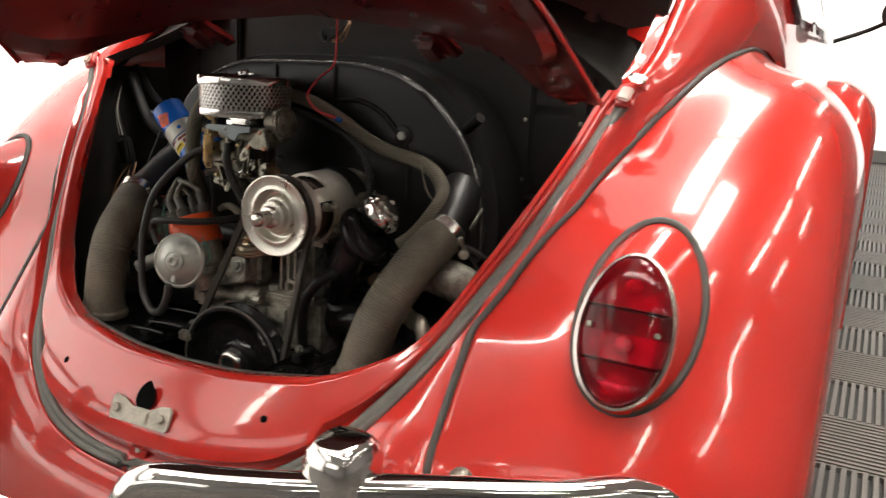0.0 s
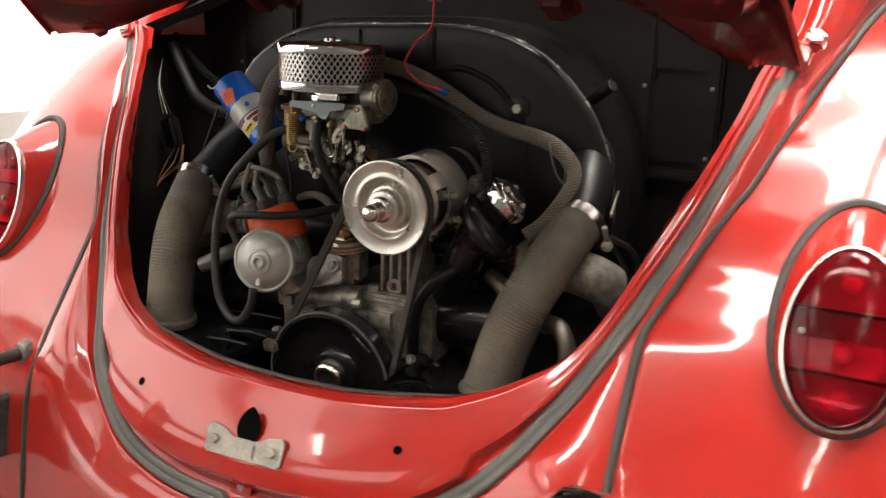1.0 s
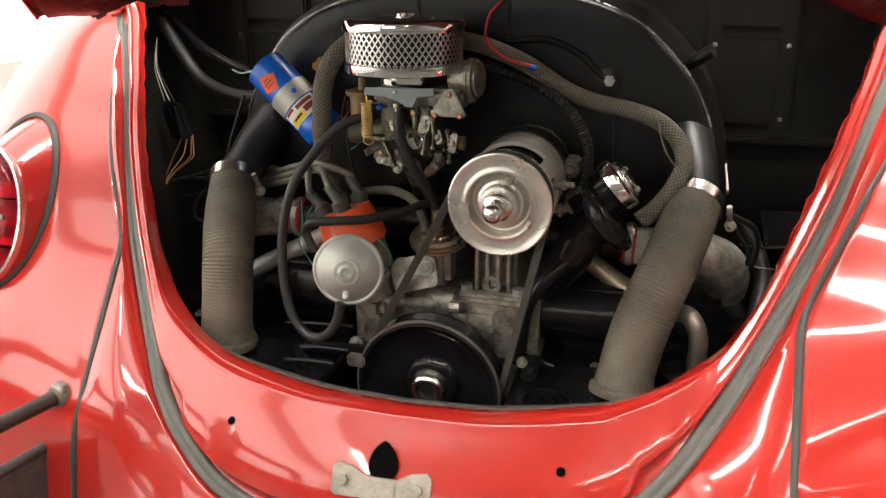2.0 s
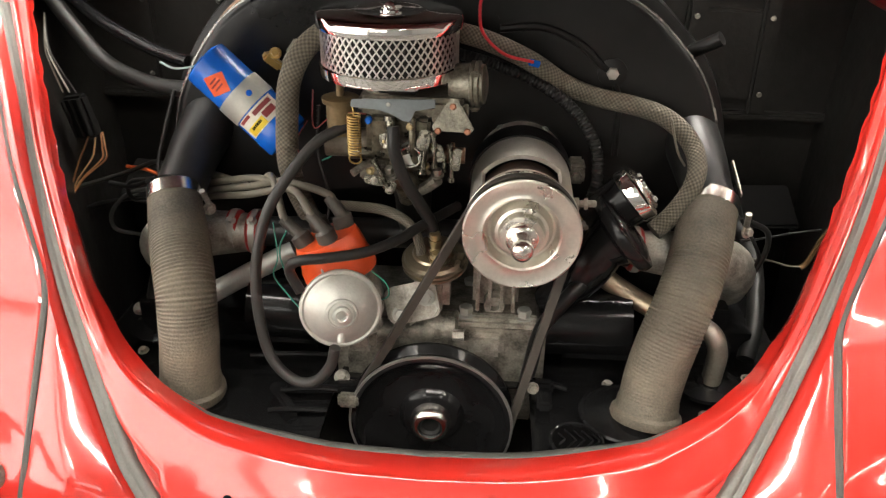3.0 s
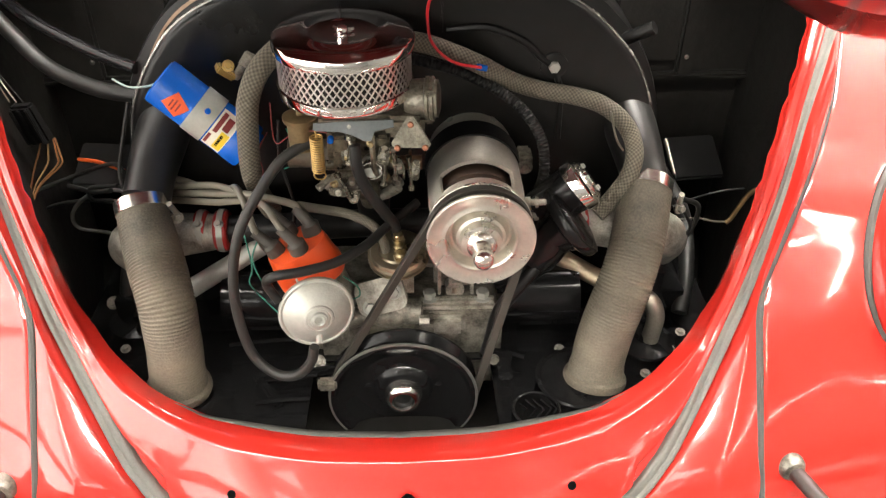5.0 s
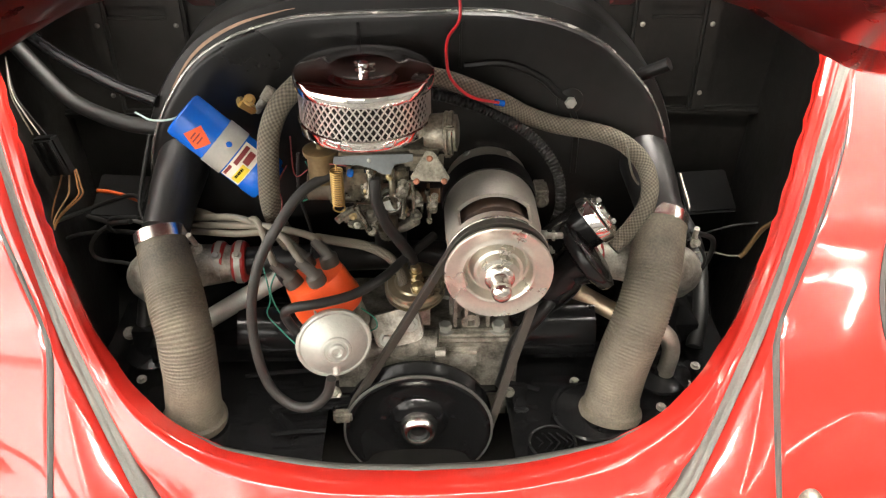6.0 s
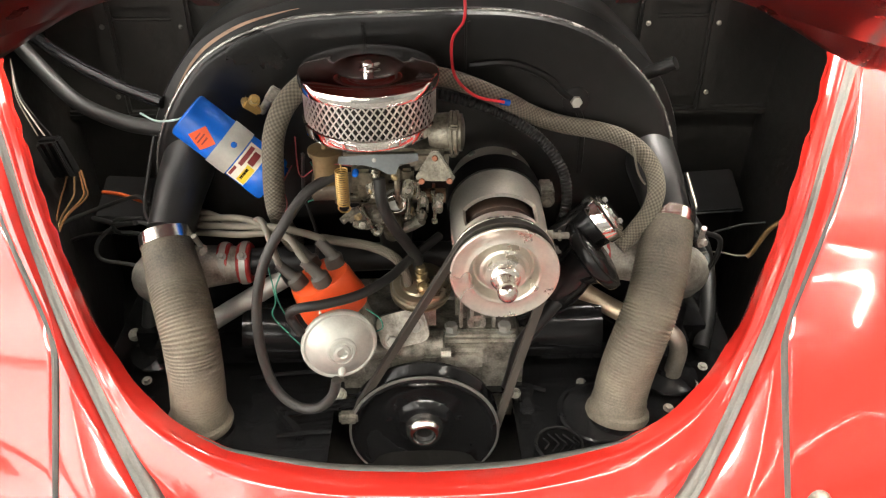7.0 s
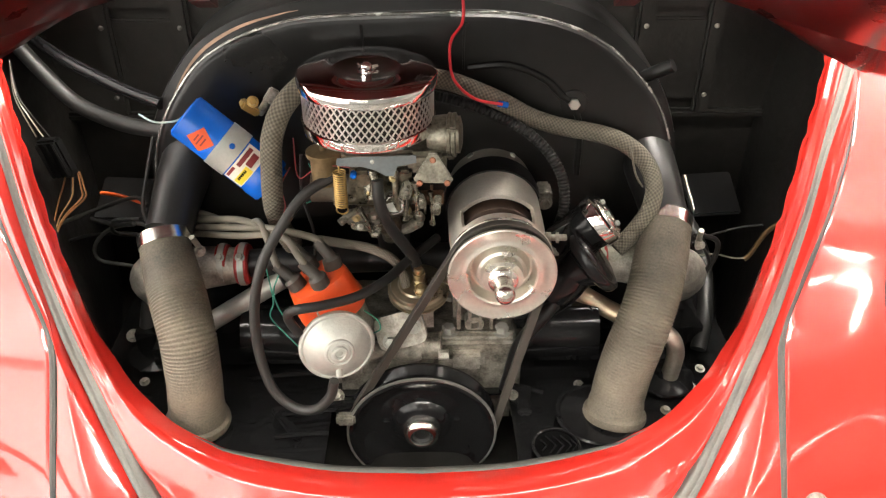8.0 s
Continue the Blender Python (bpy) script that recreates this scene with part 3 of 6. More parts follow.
def engine_lid():
    A, S = np.linspace(-1, 1, 41), np.linspace(0, 1, 25)
    bm = fresh()
    grid(bm, [[lid_point(a, s, -0.002) for a in A] for s in S])
    lid = part("engine_lid", bm, RED, car, "red engine lid, raised open", 60)
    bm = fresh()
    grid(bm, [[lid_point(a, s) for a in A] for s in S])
    part("underside", bm, RED_SHADED, lid, "red underside of the lid, shade painted in", 60)
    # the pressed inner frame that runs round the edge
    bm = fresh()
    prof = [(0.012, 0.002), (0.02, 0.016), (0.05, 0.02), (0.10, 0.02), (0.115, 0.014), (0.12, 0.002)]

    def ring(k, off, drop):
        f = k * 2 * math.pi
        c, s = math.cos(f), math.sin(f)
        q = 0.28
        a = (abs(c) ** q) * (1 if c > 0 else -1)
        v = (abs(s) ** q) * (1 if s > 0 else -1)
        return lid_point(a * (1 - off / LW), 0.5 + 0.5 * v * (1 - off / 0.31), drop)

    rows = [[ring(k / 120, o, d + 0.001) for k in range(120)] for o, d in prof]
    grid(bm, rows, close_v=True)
    part("inner_frame", bm, RED_SHADED, lid, "red pressed inner frame, shade painted in", 40)
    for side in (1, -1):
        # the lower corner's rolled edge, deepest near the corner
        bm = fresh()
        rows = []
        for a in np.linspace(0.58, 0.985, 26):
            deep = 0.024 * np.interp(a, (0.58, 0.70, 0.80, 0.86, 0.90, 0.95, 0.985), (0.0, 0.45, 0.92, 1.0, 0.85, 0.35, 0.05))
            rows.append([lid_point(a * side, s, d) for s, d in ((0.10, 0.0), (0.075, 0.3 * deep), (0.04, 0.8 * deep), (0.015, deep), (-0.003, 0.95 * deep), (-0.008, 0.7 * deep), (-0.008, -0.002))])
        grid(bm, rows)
        part("rolled_edge", bm, RED_SHADED, lid, "red rolled corner of the lid, shade painted in", 60)
        # thin black plate lying on the frame, painted as a slot's dark depth
        bm = fresh()
        nrm = Vector((-0.40 * side, -0.47, -0.785)).normalized()
        ux = Vector((0.83 * side, 0.0, -0.55))
        ux = (ux - nrm * ux.dot(nrm)).normalized()
        uy = nrm.cross(ux)
        plate(bm, rounded(0.046, 0.013, 0.0062), Vector((0.366 * side, 0.066, 0.8705)) + nrm * 0.001, ux, uy, 0.0012)
        part("slot_shade", bm, HOLE, lid, "black plate painted as the shade of a slot")
    for side in (1, -1):
        bm = fresh()
        tube(bm, [tuple(lid_point(side, s, 0.001)) for s in np.linspace(0.0, 0.97, 24)], 0.0026, 8, 60)
        part("side_edge", bm, RED, lid, "bright red folded side edge")
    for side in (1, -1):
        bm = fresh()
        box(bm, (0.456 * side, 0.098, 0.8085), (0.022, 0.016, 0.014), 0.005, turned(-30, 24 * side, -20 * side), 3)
        part("edge_lug", bm, RED_SHADED, lid, "red lug near the lid's corner, shade painted in")
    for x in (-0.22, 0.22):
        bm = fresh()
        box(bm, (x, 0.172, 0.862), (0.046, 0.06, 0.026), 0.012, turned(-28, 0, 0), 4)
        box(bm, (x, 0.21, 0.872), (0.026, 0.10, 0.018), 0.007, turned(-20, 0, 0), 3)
        part("hinge", bm, RED_SHADED, lid, "red lid hinge arm")
    return lid


engine_lid()
for side in (1, -1):
    # a pressed pad at the top of the strip, and a pale worn stop on it
    turn = turned(-38, 12 * side, 0)
    bm = fresh()
    box(bm, (0.499 * side, 0.196, 0.812), (0.026, 0.016, 0.034), 0.005, turn, 3)
    box(bm, (0.512 * side, 0.207, 0.826), (0.024, 0.014, 0.022), 0.006, turn, 3)
    pocket = part("hinge_pad", bm, RED, car, "", 60)
    bm = fresh()
    box(bm, (0.5005 * side, 0.187, 0.815), (0.017, 0.006, 0.022), 0.0025, turn, 2)
    part("worn_stop", bm, PALE, pocket, "pale worn stop at the end of the strip")
    bm = fresh()
    rows = []
    for i, v in enumerate(np.linspace(-1, 1, 9)):
        rows.append([Vector((0.513 * side, 0.196, 0.834)) + turn @ Vector((0.012 * u * (1 - 0.3 * v * v) * side, -0.003 - 0.002 * math.sin(2.3 * u + 1.7 * v) * math.cos(1.9 * v - u), 0.0075 * v * (1 - 0.3 * u * u))) for u in np.linspace(-1, 1, 11)])
    sheet(bm, rows, 0.003, (0, 1, 0))
    part("hinge_foil", bm, POLISH, pocket, "crumpled bright metal foil beside the hinge")
    # the red gutter between the engine bay and the body's edge, behind the lid
    inner = spline([(.487, .212, .816), (.457, .238, .834), (.425, .262, .850), (.395, .285, .868), (.36, .315, .895), (.32, .35, .93), (.26, .39, .975)], 26)
    outer = spline([(x - .020, y + .016, z) for x, y, z in EDGE[1:]], 26)
    flange, corner = [], []
    for p, q in zip(inner, outer):
        p, q = Vector(p), Vector(q)
        r = q + (p - q).normalized() * min(0.034, 0.6 * (p - q).length)
        flange.append([r + Vector((-.003, .010, -.008)), r] + [r.lerp(q, v) for v in (.15, .4, .7, .9, 1.0)])
        corner.append([p + Vector((-.004, .016, -.012)), p] + [p.lerp(r, v) + Vector((0, .014 + .03 * v, -.004)) for v in (.3, .6, .9, 1.1)])
    bm = fresh()
    grid(bm, [[Vector((k.x * side, k.y, k.z)) for k in row] for row in flange])
    part("lid_gutter", bm, RED, car, "red flange of the body beside the engine lid", 50)
    bm = fresh()
    grid(bm, [[Vector((k.x * side, k.y, k.z)) for k in row] for row in corner])
    part("bay_corner", bm, LINER, car, "black lining behind the flange", 50)

# ---- the opening's inner walls ----
def bay():
    # back board in two steps with a ledge between them
    bm = fresh()
    box(bm, (0, 0.385, 0.81), (1.0, 0.03, 0.36), 0.004)
    part("back_board", bm, LINER, car, "black tar-board lining behind the engine")
    bm = fresh()
    box(bm, (0, 0.372, 0.632), (0.98, 0.024, 0.012), 0.004)
    part("board_ledge", bm, LINER, car)
    bm = fresh()
    box(bm, (0, 0.40, 0.47), (1.0, 0.03, 0.32), 0.004)
    part("lower_board", bm, LINER, car)
    bm = fresh()
    box(bm, (0, 0.17, 0.33), (0.96, 0.46, 0.02), 0.004)
    part("bay_floor", bm, LINER, car, "dark floor of the engine bay")
    for x, w in ((-.355, .085), (.345, .085)):
        for z, h in ((.71, .115), (.83, .10)):
            bm = fresh()
            box(bm, (x, 0.367, z), (w, 0.009, h), 0.003)
            part("lining_patch", bm, LINER, car)
    for x in (-.405, -.305, .296, .388):
        bm = fresh()
        box(bm, (x, 0.3625, 0.78), (0.024, 0.012, 0.29), 0.004)
        strap = part("lining_strap", bm, LINER, car)
        for z in (.663, .759):
            bm = fresh()
            lathe(bm, [(0.0034, 0), (0.0034, 0.001), (0.0022, 0.0018), (0.0, 0.002)], (x, 0.3565, z), (0, -1, 0), 12)
            part("rivet", bm, CAST if x > 0 else BEAD, strap)
    for side in (1, -1):
        bm = fresh()
        rows = []
        for i in range(0, NU, 3):
            L = Vector(LIPC[i]) - OUTN[i] * 0.02 + Vector(STRIPC[i] - LIPC[i]).normalized() * turn_under(i / (NU - 1))
            if L.z < 0.555:
                continue
            q = Vector((0.475 + 0.02 * (L.z - 0.5), 0.39, L.z))
            if not rows:
                rows.append([Vector((p.x * side, p.y, 0.32)) for p in (L, L.lerp(q, 0.3), L.lerp(q, 0.6), q)])
            rows.append([Vector((p.x * side, p.y, p.z)) for p in (L, L.lerp(q, 0.3) + Vector((0.035, 0, 0)), L.lerp(q, 0.6) + Vector((0.03, 0, 0)), q)])
        grid(bm, rows)
        part("side_lining", bm, LINER, car, "black side lining")
        bm = fresh()
        box(bm, (0.42 * side, 0.34, 0.515), (0.075, 0.07, 0.008), 0.003, turned(30, 0, 6 * side))
        part("shelf", bm, SATIN, car, "bent black sheet flap")
    bm = fresh()
    box(bm, (0, 0.335, 0.985), (0.98, 0.14, 0.02), 0.004, turned(25, 0, 0))
    part("bay_roof", bm, LINER, car, "black roof of the engine bay")


bay()

# latch plate and holes on the apron
def latch():
    c = Vector((0.005, -0.1735, 0.379))
    ux, uy = Vector((1, 0, 0.02)).normalized(), Vector((0, 0.42, 0.907)).normalized()
    n = ux.cross(uy)
    n = n if n.y < 0 else -n
    bm = fresh()
    out = [(-.052, -.012), (-.048, -.016), (-.03, -.0155), (.03, -.0155), (.048, -.016), (.052, -.012), (.052, .012), (.047, .017), (.03, .014), (.016, .006), (-.016, .006), (-.03, .014), (-.047, .017), (-.052, .012)]
    plate(bm, out, c + n * 0.001, ux, uy, 0.003, 0.0008)
    box(bm, c + n * 0.004 - uy * 0.004, (0.034, 0.016, 0.006), 0.002, Matrix((ux, uy, n)).transposed())
    lp = part("latch_plate", bm, WORN, car, "worn grey steel latch plate")
    for dx in (-.039, .039):
        bm = fresh()
        bolt(bm, c + ux * dx + n * 0.003, n, 0.006, 0.005)
        part("latch_bolt", bm, WORN, lp)
    # keyhole-shaped latch opening: its shade painted as a thin black plate on the panel
    bm = fresh()
    o = c + uy * 0.018
    kh = [(0.0155 * math.cos(a) * (1 if math.sin(a) < 0 else 1 - 0.45 * math.sin(a) ** 3), 0.02 * math.sin(a) * (1.25 if math.sin(a) > 0 else 0.8)) for a in np.linspace(0, 2 * math.pi, 28, endpoint=False)]
    plate(bm, kh, o + n * 0.0008, ux, uy, 0.0006)
    part("latch_shade", bm, HOLE, car, "black plate painted as the latch opening's shade")
    tn = Vector((0, -0.9, 0.43)).normalized()
    tab = Vector((-0.004, -0.1815, 0.3285))
    hit = APRON.ray_cast(tab + tn * 0.05, -tn)
    tab = hit[0] if hit[0] is not None else tab
    bm = fresh()
    plate(bm, rounded(0.030, 0.017, 0.003), tab + tn * 0.0005, ux, ux.cross(-tn), 0.003, 0.0008)
    tp = part("flange_tab", bm, RED, car, "small red tab under the latch plate")
    bm = fresh()
    lathe(bm, [(0.0046, 0.002), (0.0046, 0.0042), (0.0035, 0.0052), (0.0015, 0.0048), (0, 0.0048)], tab, tn, 16)
    part("tab_screw", bm, WORN, tp, "worn tab screw")
    for s in (1, -1):
        hit = APRON.ray_cast(Vector((0.178 * s, -0.5, 0.555)), Vector((0, 0.92, -0.39)).normalized())
        # black disc on the panel, painted as the shade in a hole
        bm = fresh()
        lathe(bm, [(0.0048, -0.001), (0.0048, 0.0006), (0.003, 0.0008)], hit[0], hit[1] if hit[1].y < 0 else -hit[1], 16)
        part("hole_shade", bm, HOLE, car)


latch()


# ---- tail lamps ----
def tail_lamp(side):
    rows = FROWS
    vs = [Vector(p) for row in rows for p in row]
    m = len(rows[0])
    fs = [(i * m + j, i * m + j + 1, (i + 1) * m + j + 1, (i + 1) * m + j) for i in range(len(rows) - 1) for j in range(m - 1)]
    tree = BVHTree.FromPolygons(vs, fs)
    n = Vector((0.03, -0.93, 0.37)).normalized()
    ux = Vector((1, 0, 0)) - n * n.x
    ux.normalize()
    uy = n.cross(ux)
    uy = uy if uy.z > 0 else -uy
    c = Vector((0.5815, -0.0075, 0.561))
    K = 56

    def ell(k, w, h, off):
        f = k * 2 * math.pi / K
        s = math.sin(f)
        return c + ux * w * math.cos(f) * (1 - 0.06 * s) + uy * h * s + n * off

    def m_(rows):
        return rows if side > 0 else [[flip(p) for p in row] for row in rows]

    base = []
    for k in range(K):
        p = ell(k, 0.066, 0.107, 0.05) + uy * 0.002
        hit = tree.ray_cast(p, Vector((0.02, 0.97, -0.1)).normalized())
        q = hit[0] if hit[0] is not None else p + Vector((0, 0.09, 0))
        base.append(q)
    bez = [ell(k, 0.0550, 0.0885, 0.0) for k in range(K)]
    bm = fresh()
    mid = [b.lerp(z, 0.5) + (b - c).normalized() * 0.004 for b, z in zip(base, bez)]
    grid(bm, m_([base, mid, bez]), close_v=True)
    lamp = part("tail_lamp", bm, RED, car, "oval red tail lamp in a chrome bezel", 60)
    bm = fresh()
    out = []
    for k in range(K):
        t = (base[(k + 1) % K] - base[k - 1]).normalized()
        r = (base[k] - c) - t * (base[k] - c).dot(t)
        r.normalize()
        b = t.cross(r)
        out.append([base[k] + (r * math.cos(f) + b * math.sin(f)) * 0.0055 + r * 0.002 for f in np.linspace(0, 2 * math.pi, 8, endpoint=False)])
    grid(bm, m_(out), close_u=True, close_v=True)
    part("gasket", bm, BEAD, lamp, "dark rubber gasket")
    bm = fresh()
    prof = [(0.056, 0.0895, 0.0), (0.0565, 0.090, 0.004), (0.055, 0.0885, 0.009), (0.052, 0.0855, 0.010), (0.050, 0.0835, 0.006)]
    grid(bm, m_([[ell(k, w, h, o) for k in range(K)] for w, h, o in prof]), close_v=True)
    part("bezel", bm, POLISH, lamp, "chrome bezel")
    # lens in three zones, domed, with pressed ribs between them
    dome = lambda r: 0.006 + 0.016 * math.sqrt(max(0.0, 1 - r * r))

    def zone(y0, y1, material, lift, label):
        bm = fresh()
        rows = []
        for v in np.linspace(y0, y1, 13):
            half = math.sqrt(max(1e-4, 1 - v * v))
            rows.append([c + ux * 0.050 * half * h + uy * 0.0835 * v + n * (dome(math.hypot(v, half * h)) + lift) for h in np.linspace(-1, 1, 21)])
        grid(bm, m_(rows))
        part("lens", bm, material, lamp, label)

    zone(0.30, 0.995, LENS, 0.001, "upper red lens")
    zone(-0.05, 0.30, LENSD, -0.002, "dark red middle lens")
    zone(-0.40, -0.05, LENS, 0.001, "")
    zone(-0.44, -0.40, LENSD, -0.003, "dark groove in the lens")
    zone(-0.995, -0.44, LENS, 0.0, "")
    # the bowl behind the lens, its two dividing walls and its bulbs
    bm = fresh()
    rows = [[c + ux * 0.049 * r * math.cos(f) + uy * 0.0825 * r * math.sin(f) + n * h for f in np.linspace(0, 2 * math.pi, 40, endpoint=False)] for r, h in ((1.0, 0.005), (0.97, -0.004), (0.86, -0.012), (0.5, -0.016), (0.02, -0.017))]
    grid(bm, m_(rows), close_v=True)
    part("reflector", bm, BOWL, lamp, "dull silvered reflector bowl", 60)
    for v in (0.28, -0.43):
        half = 0.046 * math.sqrt(1 - v * v)
        bm = fresh()
        rows = [[c + ux * half * k + uy * (0.0835 * v + e) + n * h for k in (-1, -0.5, 0, 0.5, 1)] for e, h in ((-.001, -0.015), (-.001, 0.010), (.001, 0.010), (.001, -0.015))]
        grid(bm, m_(rows))
        part("divider", bm, HOLE, lamp, "dark divider behind the lens")
    for v in (0.60, -0.18):
        p = c + uy * 0.0835 * v - n * 0.014
        p = p if side > 0 else flip(p)
        bm = fresh()
        lathe(bm, [(0.0075, 0), (0.0075, 0.006), (0.006, 0.007), (0.0085, 0.012), (0.0085, 0.016), (0.005, 0.020), (0.0, 0.021)], p, (n.x * side, n.y, n.z), 20)
        part("bulb", bm, WHITEMETAL, lamp, "pale bulb")
    for dx in (-.036, .036):
        p = c + ux * dx * 1.05 + uy * 0.0 + n * 0.019
        p = p if side > 0 else flip(p)
        bm = fresh()
        lathe(bm, [(0.0036, 0), (0.0036, 0.0015), (0.0028, 0.003), (0.0, 0.0034)], p, (n.x * side, n.y, n.z), 14)
        part("lens_screw", bm, CASTD, lamp)


for side in (1, -1):
    tail_lamp(side)


# ---- bumper ----
def bumper():
    blade = lambda x: -0.42 + 0.30 * (abs(x) / 0.78) ** 2.4
    sect = [(0.0, .40), (-.012, .398), (-.02, .388), (-.024, .365), (-.02, .335), (-.012, .318), (0.0, .312), (.004, .32), (-.006, .34), (-.01, .365), (-.006, .39)]
    rows = [[Vector((x, blade(x) + d, z)) for d, z in sect] for x in np.linspace(-0.78, 0.78, 49)]
    bm = fresh()
    vs = grid(bm, rows, close_v=True)
    bm.faces.new(vs[0]), bm.faces.new(vs[-1])
    b = part("bumper", bm, CHROME, car, "chrome rear bumper with overriders and tube bows", 40)
    for s in (1, -1):
        bm = fresh()
        path = [(.262, -.425, .38), (.262, -.43, .44), (.266, -.425, .475), (.288, -.415, .489), (.345, -.395, .492), (.415, -.36, .492), (.50, -.31, .492), (.60, -.25, .490), (.65, -.21, .489), (.68, -.19, .475), (.688, -.185, .44), (.688, -.19, .38)]
        tube(bm, [(x * s, y, z - .012) for x, y, z in path], 0.0165, 16, 90)
        part("bow", bm, CHROME, b, "chrome tube bow")
        bm = fresh()
        rows = []
        for z, w, d in ((.30, .024, .030), (.34, .030, .036), (.42, .0325, .038), (.48, .0325, .036), (.505, .0315, .033), (.516, .029, .029), (.523, .022, .022), (.5255, .010, .010)):
            rows.append([Vector((0.427 * s + 0.93 * w * math.copysign(abs(math.cos(f)) ** 0.6, math.cos(f)), -0.335 + d * math.copysign(abs(math.sin(f)) ** 0.7, math.sin(f)), z)) for f in np.linspace(0, 2 * math.pi, 24, endpoint=False)])
        vs = grid(bm, rows, close_v=True)
        bm.faces.new(vs[0]), bm.faces.new(vs[-1])
        part("overrider", bm, CHROME, b, "chrome overrider")
        bm = fresh()
        tube(bm, [(0.434 * s, -0.104, 0.375), (0.45 * s, -0.145, 0.372), (0.50 * s, -0.29, 0.365)], 0.0092, 14, 24)
        arm = part("bow_stay", bm, STAY, b, "dark brown steel bumper stay")
        bm = fresh()
        ax = (0.15 * s, -0.95, 0.05)
        lathe(bm, [(0.010, -0.016), (0.0160, -0.014), (0.0165, -0.004), (0.0158, 0.002), (0.0128, 0.0065), (0.0085, 0.008)], (0.4332 * s, -0.1035, 0.3755), ax, 30)
        grom = part("end_nut", bm, CASTD, arm, "dull metal domed end nut")
        bm = fresh()
        lathe(bm, [(0.0165, -0.016), (0.0192, -0.016), (0.0195, -0.0135), (0.0165, -0.0125)], (0.4332 * s, -0.1035, 0.3755), ax, 28, ring=True)
        part("washer", bm, RUBBER, grom, "black rubber washer")
        bm = fresh()
        turn = turned(0, 0, 14 * s)
        box(bm, (0.463 * s, -0.165, 0.268), (0.012, 0.17, 0.085), 0.004, turn, 3)
        box(bm, (0.4515 * s, -0.092, 0.270), (0.026, 0.030, 0.095), 0.007, turn, 3)
        tube(bm, [tuple(Vector((0.463 * s, -0.165, 0.311)) + turn @ Vector((0, v, 0))) for v in (0.082, 0.0, -0.085)], 0.0065, 10, 12)
        brk = part("bumper_bracket", bm, GREYARM, b, "grey hammered steel bracket")
        bm = fresh()
        o = (0.4535 * s, -0.090, 0.316)
        lathe(bm, [(0.0075, 0.0)] + [(0.0066 if k % 2 else 0.0078, 0.002 + 0.0014 * k) for k in range(12)] + [(0.0, 0.0195)], o, (0, 0.2, 0.98), 18)
        part("threaded_stud", bm, CASTD, brk, "dull threaded steel stud")


bumper()


